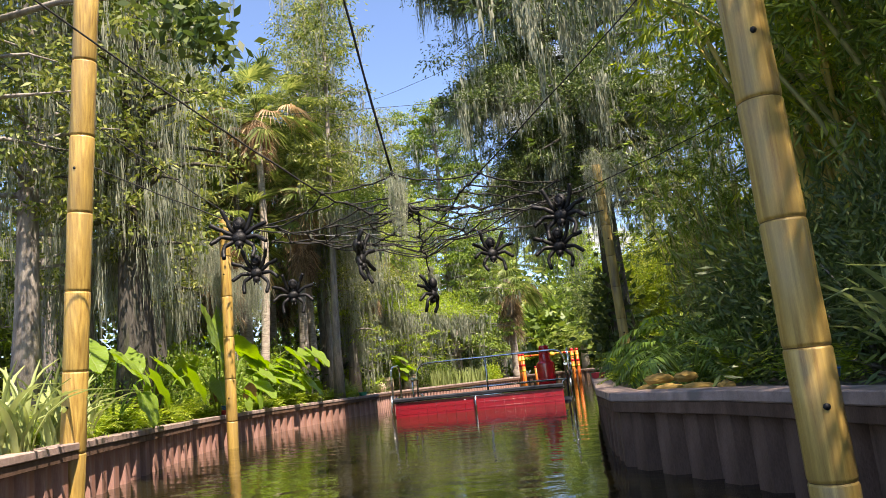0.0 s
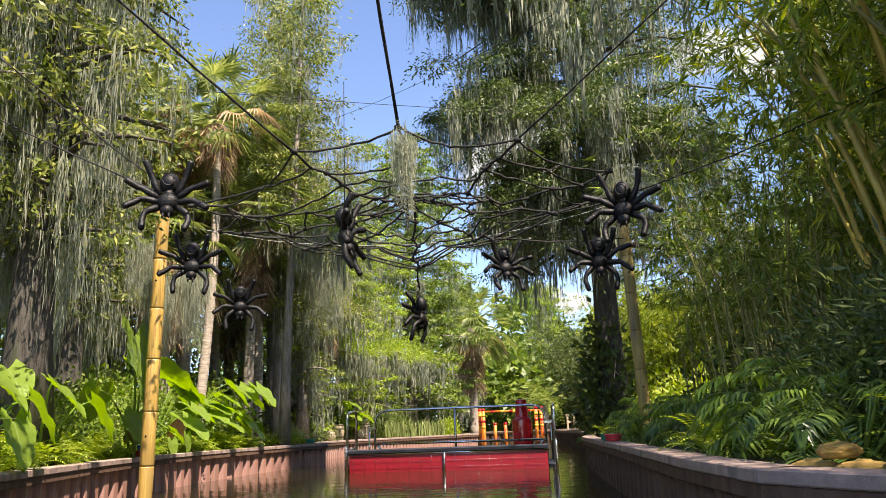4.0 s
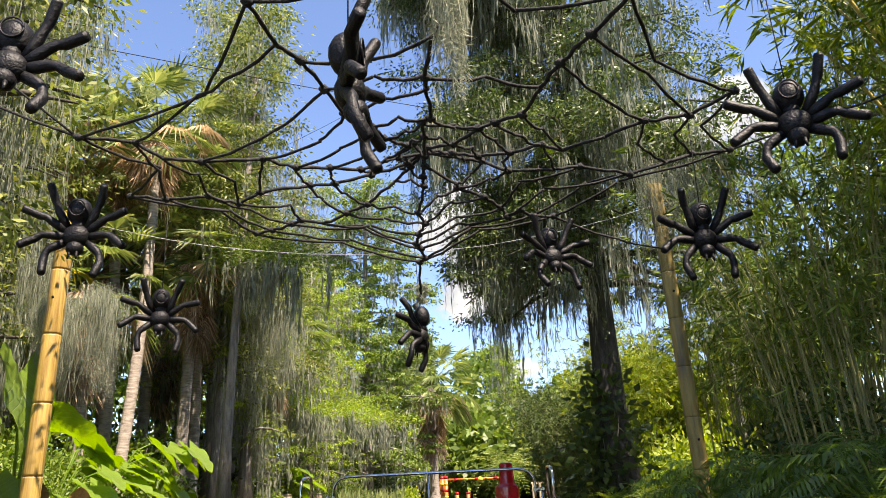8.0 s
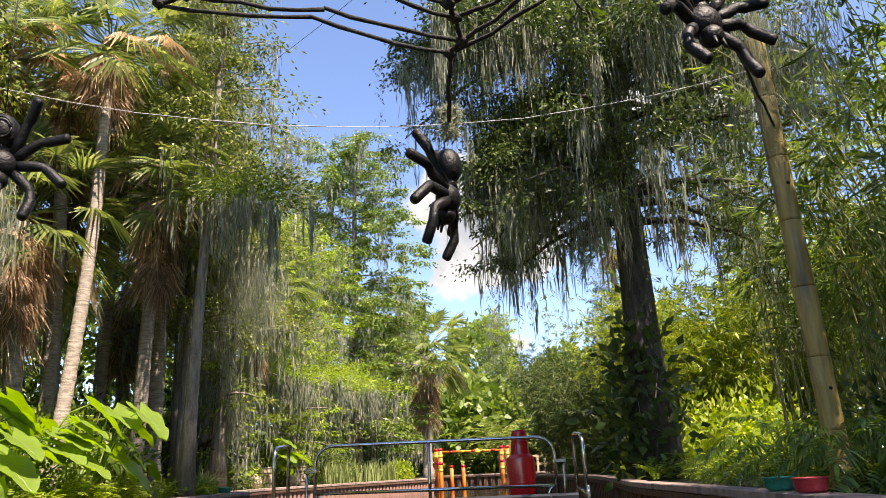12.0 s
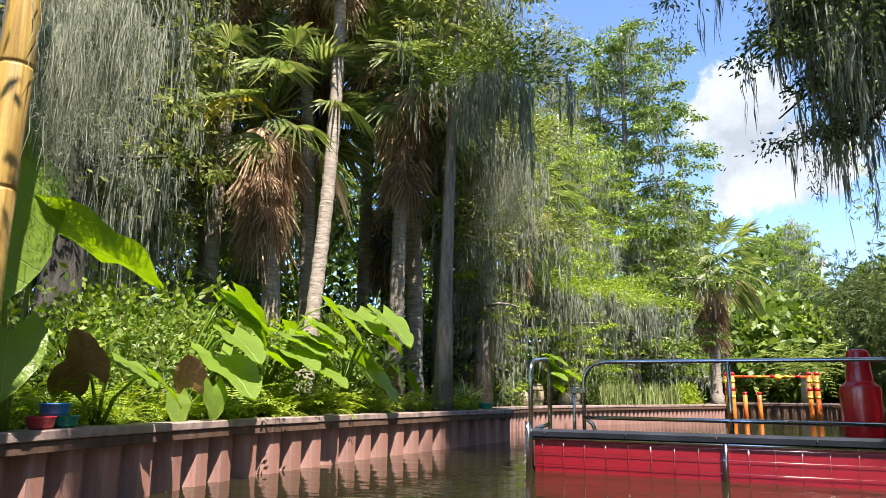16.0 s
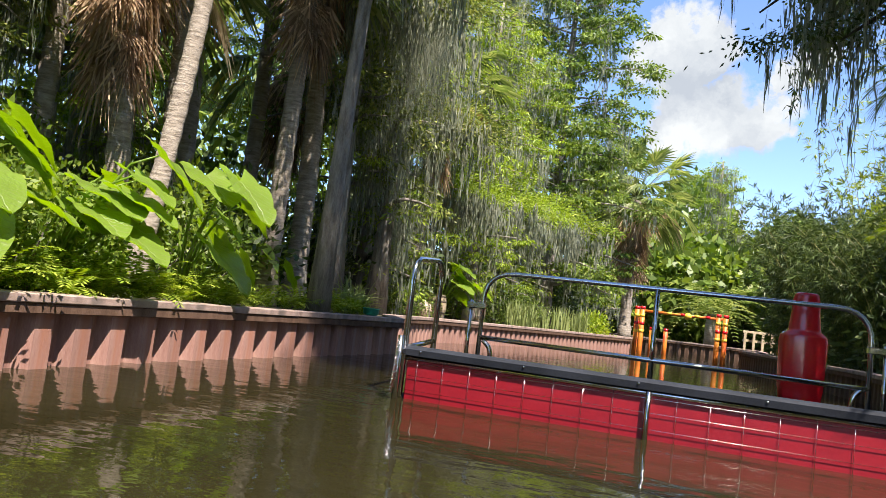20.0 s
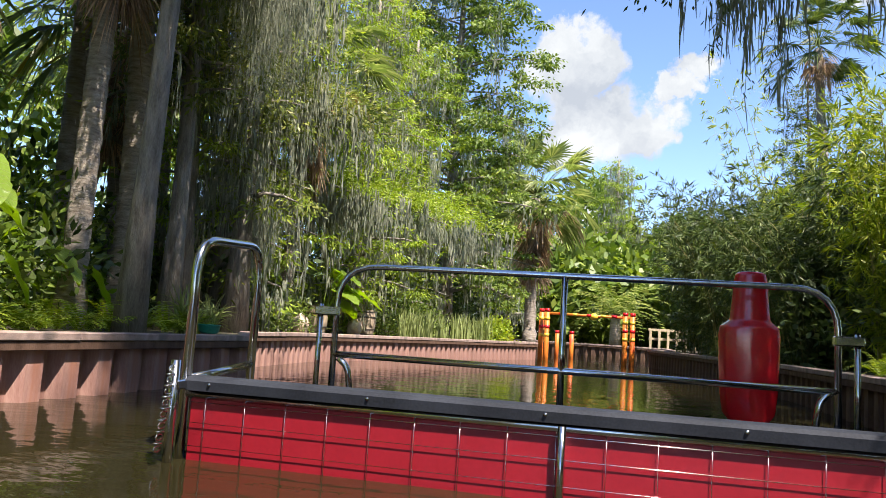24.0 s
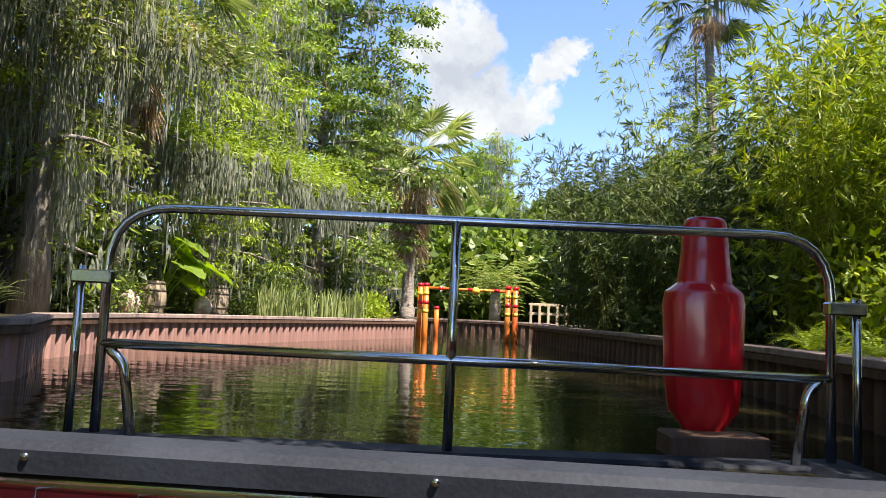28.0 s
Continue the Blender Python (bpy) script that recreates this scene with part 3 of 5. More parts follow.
def fan_leaf(rng, p, out, size, droop, blades=25, span=130, wide=1.0, stalk=0.75):
    """A fan palm leaf at p: pleated blades round a half circle, joined to half their length, their tips hanging."""
    o = Vector(out).normalized()
    s = o.cross(Vector((0, 0, 1)))
    s = s.normalized() if s.length > 0.05 else Vector((1, 0, 0))
    u = s.cross(o)
    q = []
    hub = Vector(p) + o * size * stalk
    step = radians(2 * span / (blades - 1))
    for i in range(blades):
        a = radians(-span + 2 * span * i / (blades - 1))
        ln = size * (0.72 + 0.28 * math.cos(a)) * rng.uniform(0.88, 1.1)
        d = o * math.cos(a) + s * math.sin(a) + u * (0.22 * abs(math.sin(a)) - 0.05)
        w = d.cross(u).normalized() * ln * 0.4 * step * 0.5 * wide + u * ln * 0.02
        mid = hub + d * ln * 0.4
        tip = hub + d * ln - Vector((0, 0, 1)) * droop * ln * rng.uniform(0.6, 1.3)
        q.append([hub, mid + w, mid + d * ln * 0.03, mid - w])
        q.append([mid + w * 0.8, (mid + w * 0.5).lerp(tip, 0.5) + Vector((0, 0, droop * ln * 0.12)), tip, mid - w * 0.8])
    return q


def palm(label, h, r, seed, crown=30, size=0.7, dead=16, lean=(0, 0), leaf=None, name="sabal_palm", bend=0.25, skirt=1.6, tan=5, yellow=0):
    rng = np.random.default_rng(seed)
    root = thing(name, label, "palm tree")
    tp = trunk_path(h, r, lean, bend, rng, flare=1.25, n=14, top=0.8)
    rings = []
    for i in range(int(h / 0.16)):
        p, rr = at_path(tp, min(i * 0.16 / h, 1))
        rings.append((p, rr * (1.0 if i % 2 else 1.1)))
    part("trunk", tubes("trunk", [rings], M_palmbark, 9), root)
    top = Vector(tp[-1][0])
    q, stalks, qd = [], [], []
    for i in range(crown):
        an, el = i * 2.4 + rng.uniform(-0.3, 0.3), radians(84 - 125 * (i / crown) ** 0.85 + rng.uniform(-9, 9))
        d = Vector((math.cos(an) * math.cos(el), math.sin(an) * math.cos(el), math.sin(el)))
        ln = size * rng.uniform(0.7, 1.0)
        p = top + d * ln - Vector((0, 0, 0.05))
        stalks.append([(top, 0.02), (p, 0.012), (p + d * size * 0.7, 0.006)])
        q += fan_leaf(rng, p, (d - Vector((0, 0, 0.25))).normalized(), size * rng.uniform(0.85, 1.15), rng.uniform(0.15, 0.6))
    part("crown", quads_mesh("crown", np.array([[tuple(v) for v in k] for k in q]), leaf or M_palm), root)
    part("leaf_stalk", tubes("leaf_stalk", stalks, M_palm, 4), root)
    for i in range(dead):
        an = i * 2.4 + rng.uniform(-0.4, 0.4)
        f = rng.uniform(0, 1)
        o = 0.12 + 0.4 * rng.uniform(0, 1) * (1 - f)
        d = Vector((math.cos(an) * o, math.sin(an) * o, -1)).normalized()
        p = top + Vector((math.cos(an), math.sin(an), 0)) * (r + 0.1 * (1 - f)) - Vector((0, 0, 0.1 + f * skirt))
        qd += fan_leaf(rng, p, d, size * rng.uniform(0.6, 0.95), rng.uniform(0.2, 0.6), 13, 62, 0.8, 0.3)
    for i in range(tan):
        an, el = i * 2.4 + rng.uniform(0, 1), radians(rng.uniform(-45, 5))
        d = Vector((math.cos(an) * math.cos(el), math.sin(an) * math.cos(el), math.sin(el)))
        qt = fan_leaf(rng, top + d * size * 0.6, d, size * 0.95, rng.uniform(0.4, 0.9), 20, 115, 0.9)
        old = i < tan - yellow
        part("tan_frond" if old else "yellow_frond", quads_mesh("frond", np.array([[tuple(v) for v in k] for k in qt]), M_tan if old else M_ypalm), root, "pale tan dying frond" if old else "yellowing frond")
    if qd:
        part("dead_skirt", quads_mesh("dead_skirt", np.array([[tuple(v) for v in k] for k in qd]), M_dead), root, "brown dead hanging fronds")
    return root


def split_leaf(label, seed, n=18, size=0.36, stalk=0.42):
    """A rosette of big leaves cut into fingers."""
    rng = np.random.default_rng(seed)
    root = thing("philodendron", label, "plant")
    for i in range(n):
        an, el = i * 2.4 + rng.uniform(-0.3, 0.3), radians(70 - 55 * i / n + rng.uniform(-8, 8))
        o = Vector((math.cos(an), math.sin(an), 0))
        s = o.cross(Vector((0, 0, 1)))
        hub = (o * math.cos(el) + Vector((0, 0, math.sin(el)))) * stalk * rng.uniform(0.8, 1.2)
        part("leaf_stalk", tubes("leaf_stalk", [[((0, 0, -0.03), 0.014), (hub * 0.6, 0.011), (hub, 0.008)]], M_mid, 5), root)
        L = size * rng.uniform(0.8, 1.2)
        q = []
        e = el - 0.6
        p = hub
        for j in range(12):
            d = o * math.cos(e) + Vector((0, 0, math.sin(e)))
            nx = p + d * L / 12
            w = L * 0.48 * math.sin(math.pi * (0.2 + 0.72 * j / 11)) ** 0.8
            for sd in (-1, 1):
                tip = p + s * sd * w + d * L * (0.16 if j > 1 else -0.1) - Vector((0, 0, w * 0.25 + rng.uniform(0, 0.05)))
                m_ = p.lerp(tip, 0.55) + Vector((0, 0, 0.03))
                q.append([p - d * L * 0.02, m_ + d * L * 0.036, tip, m_ - d * L * 0.036])
            p = nx
            e -= 0.1
        q.append([p - d * L * 0.1, p + s * L * 0.06, p + d * L * 0.2 - Vector((0, 0, 0.05)), p - s * L * 0.06])
        part("leaf_blade", quads_mesh("leaf_blade", np.array([[tuple(v) for v in k] for k in q]), M_phil), root)
    return root


def date_palm(label, seed, n=34, ln=1.6):
    rng = np.random.default_rng(seed)
    root = thing("date_palm", label, "palm tree")
    part("trunk", tubes("trunk", [[((0, 0, -0.05), 0.16), ((0, 0, 0.5), 0.15), ((0, 0, 0.9), 0.12)]], M_palmbark, 9), root)
    q = []
    for i in range(n):
        an, el = i * 2.4, radians(82 - 75 * i / n)
        o = Vector((math.cos(an), math.sin(an), 0))
        prev = Vector((0, 0, 0.9))
        for j in range(14):
            e = el - j * 0.11
            p = prev + (o * math.cos(e) + Vector((0, 0, math.sin(e)))) * ln / 14
            for sd in (-1, 1):
                w = o.cross(Vector((0, 0, 1))) * sd
                tip = p + w * 0.3 * (1 - j / 18) + o * 0.16 - Vector((0, 0, 0.05))
                m_ = (p + tip) / 2 + Vector((0, 0, 0.02))
                x = (tip - p).cross(Vector((0, 0, 1))).normalized() * 0.02
                q.append([p, m_ + x, tip, m_ - x])
            prev = p
    part("crown", quads_mesh("crown", np.array([[tuple(v) for v in k] for k in q]), M_palm), root)
    return root


def shrub(label, seed, size=(1, 1, 1), n=2600, lsize=0.12, leaf=None, name="shrub", clumps=40, wide=0.5, category="shrub"):
    rng = np.random.default_rng(seed)
    root = thing(name, label, category)
    c = rng.normal(size=(clumps, 3))
    c /= np.linalg.norm(c, axis=1, keepdims=True)
    c *= rng.uniform(0.25, 1.0, (clumps, 1)) ** 0.5
    c[:, 2] = np.abs(c[:, 2])
    c = c * size
    k = rng.integers(0, clumps, n)
    off = rng.normal(size=(n, 3)) * 0.16 * np.mean(size)
    b = c[k] + off
    b[:, 2] = np.maximum(b[:, 2], 0.02)
    d = off / 0.16 + rng.normal(size=(n, 3)) * 0.7 + [0, 0, 0.15]
    part("foliage", quads_mesh("foliage", leaves(rng, b, d, rng.uniform(0.6, 1.3, n) * lsize, lsize * wide), leaf or M_mid), root)
    st = [[((0, 0, -0.05), 0.03), (Vector(c[i] * 0.5), 0.016), (Vector(c[i]), 0.006)] for i in range(min(clumps, 14))]
    part("stem", tubes("stem", st, M_bark, 4), root)
    return root


def bamboo_clump(label, seed, n=26, h=7.0, rad=0.7, lean=(0, 0), leaves_n=9000, culm=0.035, leafy=0.15, arch=1.5, lsize=0.2, leaf=None, skin=None):
    rng = np.random.default_rng(seed)
    root = thing("bamboo_clump", label, "bamboo")
    base, dirs = [], []
    mesh_paths = []
    for i in range(n):
        a = rng.uniform(0, 6.28)
        rr = rad * math.sqrt(rng.uniform(0, 1))
        p0 = Vector((math.cos(a) * rr, math.sin(a) * rr, -0.05))
        hh = h * rng.uniform(0.65, 1.1)
        o = Vector((math.cos(a) * 0.7 + lean[0] + rng.normal(0, 0.3), math.sin(a) * 0.7 + lean[1] + rng.normal(0, 0.3), 0))
        pts = []
        for j in range(9):
            t = j / 8
            pts.append((p0 + o * (arch * t * t * hh / 7 + 0.12 * t * hh / 3) + Vector((0, 0, hh * (t - 0.18 * t ** 3))), culm * (1 - 0.8 * t) * rng.uniform(0.95, 1.1)))
        mesh_paths.append(pts)
        m_ = leaves_n // n
        for t in leafy + (1 - leafy) * rng.uniform(0, 1, m_ // 9) ** 0.8:
            q = np.array(at_path(pts, t)[0])
            tip = q + rng.normal(0, 0.12 + 0.42 * t, 3)
            base.extend(tip + rng.normal(0, 0.03, (9, 3)))
            dirs.extend(rng.normal(0, 0.55, (9, 3)) + (tip - q) * 1.2 + [0, 0, -0.35])
    for pts in mesh_paths:
        part("culm", tubes("culm", [pts], skin or M_culm, 6), root)
    base = np.array(base)
    d = np.array(dirs)
    part("foliage", quads_mesh("foliage", leaves(rng, base, d, rng.uniform(0.6, 1.3, len(base)) * lsize, lsize * 0.14, 0.3), leaf or M_bamleaf), root)
    return root


# ---- planting on the banks ----
G = WALL_TOP - 0.05


def put(ob, x, y, z=G, rz=0.0, s=1.0):
    ob.matrix_basis = pose(x, y, z, 0, 0, rz) @ Matrix.Diagonal((s, s, s, 1))
    return ob


def again(ob, x, y, rz=0.0, s=1.0, z=G, label=""):
    o = copy_thing(ob, Matrix.Identity(4))
    o.matrix_basis = pose(x, y, z, 0, 0, rz) @ Matrix.Diagonal((s, s, s, 1))
    return tagged(o, label)


cyA = put(cypress("tall bald cypress hung with grey spanish moss", 16, 0.19, 11, 66, 0.22, 2.4, moss=160, moss_len=2.4, lsize=0.128, per=45, slim=0.38), -16.0, 21.0, rz=60)
put(cypress("slender tall cypress with a bare trunk and mossy upper limbs", 15, 0.14, 18, 46, 0.45, 2.0, moss=90, moss_len=2.2, lsize=0.13, per=56, slim=0.38, lean=(0.35, 0.0)), -10.8, 22.15)
cyB = put(cypress("slender bald cypress with mossy limbs", 14, 0.15, 12, 52, 0.28, 2.0, moss=100, moss_len=2.2, lsize=0.133, per=44, slim=0.38), -12.6, 25.2)
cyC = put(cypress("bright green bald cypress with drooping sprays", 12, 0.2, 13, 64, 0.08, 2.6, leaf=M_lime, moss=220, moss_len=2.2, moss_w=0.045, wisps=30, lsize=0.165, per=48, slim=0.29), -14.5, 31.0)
# Boughs ending above z 11 are unseen, added to shade the left wall.
cyD = put(cypress("dark broad live oak hung with long moss", 14.5, 0.36, 14, 84, 0.32, 4.5, leaf=M_shadeleaf, moss=640, moss_len=2.4, moss_w=0.026, wisps=40, droop=0.45, lsize=0.1, per=80, clump=1.5, name="live_oak", top=0.0, curtain=760, open_side=True, bark=M_shadebark, slim=0.42, boughs=((-2.7, 2.6, 7.2, 5.0), (-3.9, -1.2, 9.4, 8.2), (-3.2, -3.4, 8.8, 7.8), (0.6, -4.2, 8.2, 7.0), (2.6, -3.0, 8.0, 6.4), (-2.2, -0.6, 7.0, 5.6), (-4.4, 1.0, 10.4, 9.6), (-2.0, -5.2, 13.4, 15.4), (-3.4, -4.2, 13.4, 15.0), (-0.4, -4.6, 13.4, 15.6), (-4.2, -2.6, 13.2, 14.6), (-2.8, -6.0, 13.6, 15.8), (-2.9, -1.0, 7.4, 5.6), (-2.4, -1.9, 6.8, 5.2), (-2.9, 0.6, 7.8, 6.2), (-3.4, -4.0, 11.2, 12.0), (-4.3, -2.4, 11.4, 12.4), (-2.4, -5.2, 11.6, 12.6), (-3.8, -5.4, 12.2, 13.4), (-5.0, -3.6, 12.4, 13.6), (-4.6, -0.8, 11.8, 12.8))), -1.6, 21.6)
cyM = put(cypress("old cypress shrouded in long curtains of grey moss", 12.5, 0.2, 16, 46, 0.2, 1.8, moss=260, moss_len=2.6, moss_w=0.016, lsize=0.12, per=40, slim=0.34), -12.5, 27.0)
again(cyM, -10.0, 10.6, 140, 0.9)
cyO = put(cypress("old broad cypress with a thick dark trunk shrouded in moss", 13.5, 0.3, 17, 60, 0.22, 2.1, moss=300, moss_len=2.4, lsize=0.13, per=46, slim=0.38, top=0.2, moss_w=0.015, wisps=60, bark=M_shadebark), -8.75, 10.5)
again(cyC, -16.8, 22.6, 40, 0.9)
again(cyC, -18.0, 17.6, 140, 0.9)
again(cyM, -14.8, 18.4, 80, 1.0)
again(cyO, -12.6, 15.65, 120, 0.95)
again(cyA, -15.5, 15.2, 20, 1.0)
again(cyA, -13.2, 26.2, 30, 1.15)
put(cypress("broad dense green cypress hung with moss", 16.5, 0.24, 15, 96, 0.1, 4.4, leaf=M_mid, moss=220, moss_len=2.6, moss_w=0.05, wisps=30, lsize=0.16, per=60, top=0.28), -13.4, 43.6, s=1.1)
for ob, x, y, rz, s in (
        (cyA, -14.2, 36.0, 120, 0.95), (cyA, -9.6, 9.0, 250, 1.0),
        (cyB, -14.2, 17.6, 40, 0.95), (cyB, -15.5, 42.0, 10, 1.1), (cyB, -8.2, 6.8, 70, 1.0), (cyB, -13.4, 10.0, 190, 1.05),
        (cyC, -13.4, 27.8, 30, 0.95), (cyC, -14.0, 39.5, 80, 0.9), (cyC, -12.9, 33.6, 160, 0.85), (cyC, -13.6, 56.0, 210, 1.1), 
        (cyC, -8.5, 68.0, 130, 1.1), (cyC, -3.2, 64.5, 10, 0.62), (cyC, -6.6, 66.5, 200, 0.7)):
    again(ob, x, y, rz, s)
palA = put(palm("sabal palm with pale dead fronds under its crown", 9.4, 0.15, 21, 32, 0.88, 30, skirt=1.5, tan=8), -13.6, 21.4)
palB = put(palm("stout sabal palm with a thick brown skirt of dead fronds", 5.3, 0.17, 22, 34, 0.9, 60, skirt=1.9, tan=5, yellow=4), -13.6, 20.5, s=1.08)
palC = put(palm("leaning palm with a pale ringed trunk and tan dead fronds", 9.6, 0.13, 23, 34, 0.9, 30, lean=(-0.2, 1.25), skirt=1.1, tan=7), -11.98, 19.55)
palD = put(palm("tall sabal palm with a long skirt of brown fronds", 6.9, 0.16, 24, 36, 0.88, 56, skirt=1.9, tan=3), -12.3, 22.8)
for ob, x, y, rz, s in ((palA, -14.8, 25.0, 100, 1.1), (palB, -15.9, 18.6, 200, 1.1), (palA, -16.0, 29.0, 280, 1.1), (palB, -1.0, 57.0, 60, 1.0), (palD, -14.6, 22.8, 220, 1.25), (palD, -13.2, 30.2, 60, 0.9), (palB, -15.4, 27.0, 20, 1.15), (palA, -14.6, 19.9, 160, 1.0), (palD, -12.9, 24.4, 300, 1.2)):
    again(ob, x, y, rz, s)
put(palm("sunlit fan palm with green fans and yellowed hanging fronds", 5.3, 0.2, 26, 52, 1.0, 70, skirt=2.4, tan=4), -10.5, 46.8, s=1.22)
put(palm("dark fan palm standing up over the shaded bank", 13.0, 0.2, 25, 40, 1.0, 14, leaf=M_shadeleaf, tan=0), -0.75, 37.5, s=0.7)
put(date_palm("young arching date palm with yellow-green fronds", 31), -7.6, 57.6, s=2.0)
# bmA and bmC take the darker leaf so their shade sits in the colour.
bmA = put(bamboo_clump("dense bamboo clump with yellowing culms, shade put into darker leaves", 41, 24, 9.0, 0.8, (-0.6, 0), 13000, culm=0.05, leafy=0.3, lsize=0.24, leaf=M_mid), 3.5, 9.6)
bmC = put(bamboo_clump("thicket of thin dark bamboo stems", 43, 44, 6.0, 1.0, (-0.3, 0), 3600, culm=0.016, leafy=0.4, arch=1.0, lsize=0.22, leaf=M_mid), 1.2, 14.6)
for x, y, rz, s in ((1.4, 17.0, 70, 1.0), (0.9, 19.2, 140, 0.9), (3.4, 15.8, 220, 1.15), (2.4, 19.4, 300, 1.1)):
    again(bmC, x, y, rz, s)
bmG = put(bamboo_clump("clump of thick golden bamboo culms leaning over the canal", 46, 15, 9.5, 0.6, (-1.0, -0.1), 3600, culm=0.052, leafy=0.5, arch=1.1, lsize=0.26, skin=M_gculm), 2.3, 10.6)
again(bmG, 2.7, 12.6, 40, 0.95)
bmB = put(bamboo_clump("feathery bright bamboo clump arching over the bank", 42, 30, 6.0, 0.8, (-0.6, -0.2), 17000, culm=0.022, leafy=0.02, lsize=0.25), 1.4, 29.5)
for ob, x, y, rz, s in ((bmA, 4.0, 13.6, 50, 1.05), (bmA, 4.4, 18.0, 110, 1.0), (bmA, 6.0, 12.0, 170, 1.1), 
                        (bmB, -0.9, 29.0, 80, 0.8), (bmB, 3.6, 31.0, 120, 1.2), (bmB, 1.6, 47.0, 70, 1.2)):
    again(ob, x, y, rz, s)
# Same bamboo as bmB, with its shade put into darker leaves.
bmD = put(bamboo_clump("dense bamboo thicket on the bank, shade put into its dark leaves", 44, 26, 5.2, 1.0, (-0.5, -0.2), 15000, culm=0.02, leafy=0.02, lsize=0.25, leaf=M_shadeleaf), -2.8, 38.4)
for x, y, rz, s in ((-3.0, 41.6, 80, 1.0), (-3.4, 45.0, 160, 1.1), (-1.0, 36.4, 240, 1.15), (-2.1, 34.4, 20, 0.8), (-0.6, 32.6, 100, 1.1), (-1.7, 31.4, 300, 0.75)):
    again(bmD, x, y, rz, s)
put(bamboo_clump("tall thin bamboo wisp standing up against the sky", 45, 7, 7.9, 0.3, (-0.5, 0), 2600, culm=0.014, leafy=0.35, arch=0.8, lsize=0.2), -2.0, 34.0)
again(cyB, 9.0, 25.0, 200, 1.1)
# The next six stand mostly out of view, added to shade the right bank.
again(bmA, 3.5, 3.2, 220, 0.85)
again(bmA, 3.9, 6.2, 300, 0.9)
again(bmA, 4.6, 0.4, 30, 0.9)
again(cyA, 5.8, 7.2, 200, 1.05)
again(cyB, 3.9, 2.0, 100, 0.9)
again(cyB, 6.8, 11.5, 30, 1.1)
again(cyA, 3.4, 16.6, 10, 0.75, label="dark bald cypress behind the bamboo thicket")
again(cyB, 2.4, 28.5, 10, 0.75)
again(cyB, -0.9, 38.5, 70, 0.6)
again(cyA, 3.0, -3.0, 120, 1.0)
shA = put(shrub("glossy mid-green leafy shrub", 51, (1.0, 1.0, 1.3), 3800, 0.08, clumps=60), -11.6, 17.0)
# Dark leaf tones carry the shade under the trees.
shB = put(shrub("dense understory shrub, its shade put into dark leaves", 52, (1.5, 1.5, 2.0), 1600, 0.17, M_shadeleaf, clumps=60), -13.2, 22.0)
shC = put(shrub("bright yellow-green rounded bush", 53, (0.8, 0.8, 0.7), 2400, 0.12, M_bright), -10.6, 40.2)
rng = np.random.default_rng(5)
for i in range(34):
    y = 8 + i * 1.75
    x = -np.interp(y, [8, 14, 20, 26, 32, 42, 64], [9.2, 12.2, 13.6, 15.0, 14.6, 13.0, 17.5]) - rng.uniform(0.2, 1.6)
    again(shA if y < 15 else shB, x, y + rng.uniform(-0.5, 0.5), rng.uniform(0, 360), rng.uniform(0.75, 1.2) if y > 27 else rng.uniform(0.45, 0.75))
for i in range(26):
    y = 3.5 + i * 1.8
    x = np.interp(y, [3, 7, 15, 24, 29, 36, 48], [3.4, 1.2, 0.0, -0.4, -1.0, -2.4, -1.5]) + rng.uniform(0.4, 1.5)
    if 17 < y < 28:
        continue
    again(shB, x, y, rng.uniform(0, 360), rng.uniform(0.5, 0.85) if y < 24 else rng.uniform(0.9, 1.3))
for x, y, s in ((-12.4, 18.4, 1.0), (-10.9, 15.6, 0.9), (-13.0, 29.6, 0.8), (-13.6, 34.0, 1.1), (-12.4, 36.8, 1.0), (-9.4, 10.4, 1.0)):
    again(shA, x, y, rng.uniform(0, 360), s)
for x, y, s in ((-15.6, 30.0, 1.5), (-16.2, 33.0, 1.6), (-15.8, 36.2, 1.6), (-15.4, 39.4, 1.5), (-14.6, 27.8, 1.3), (-16.0, 25.6, 1.5), (-13.6, 47.0, 1.4)):
    again(shB, x, y, 50 * y, s)


def right_bank(y):
    return float(np.interp(y, [p[1] for p in RIGHT], [p[0] for p in RIGHT]))


# Bright leaf tones stand in for sun falling on this thicket.
shE = put(shrub("leafy thicket behind the live oak, sunlight put into its yellow-green leaves", 55, (1.3, 1.3, 1.7), 2600, 0.17, M_bright, clumps=34), 0.4, 25.6)
for x, y, s in ((1.3, 27.0, 1.1), (-0.4, 27.4, 0.9), (0.2, 30.0, 1.2)):
    again(shE, x, y, rng.uniform(0, 360), s)
shF = put(shrub("bright green small-leaved shrub above the ferns", 56, (1.1, 1.1, 1.5), 3600, 0.1, M_bush, clumps=46), -11.7, 15.6)
again(shF, -11.4, 17.6, 90, 0.9)
again(shF, -10.3, 12.6, 200, 0.85)
again(shF, -12.6, 16.6, 50, 1.3)
again(shF, -12.9, 20.6, 150, 1.1)
again(shF, -13.4, 18.4, 20, 1.0)
again(shF, -13.6, 19.8, 120, 0.9)
again(shF, -12.8, 14.2, 160, 1.1)
phA = put(split_leaf("philodendron with deeply cut glossy green leaves on the shaded bank", 61), right_bank(13.6) + 0.6, 13.6)
phB = put(split_leaf("large philodendron with deeply cut glossy green leaves", 62, 20, 0.45, 0.55), right_bank(8.0) + 0.9, 8.0)
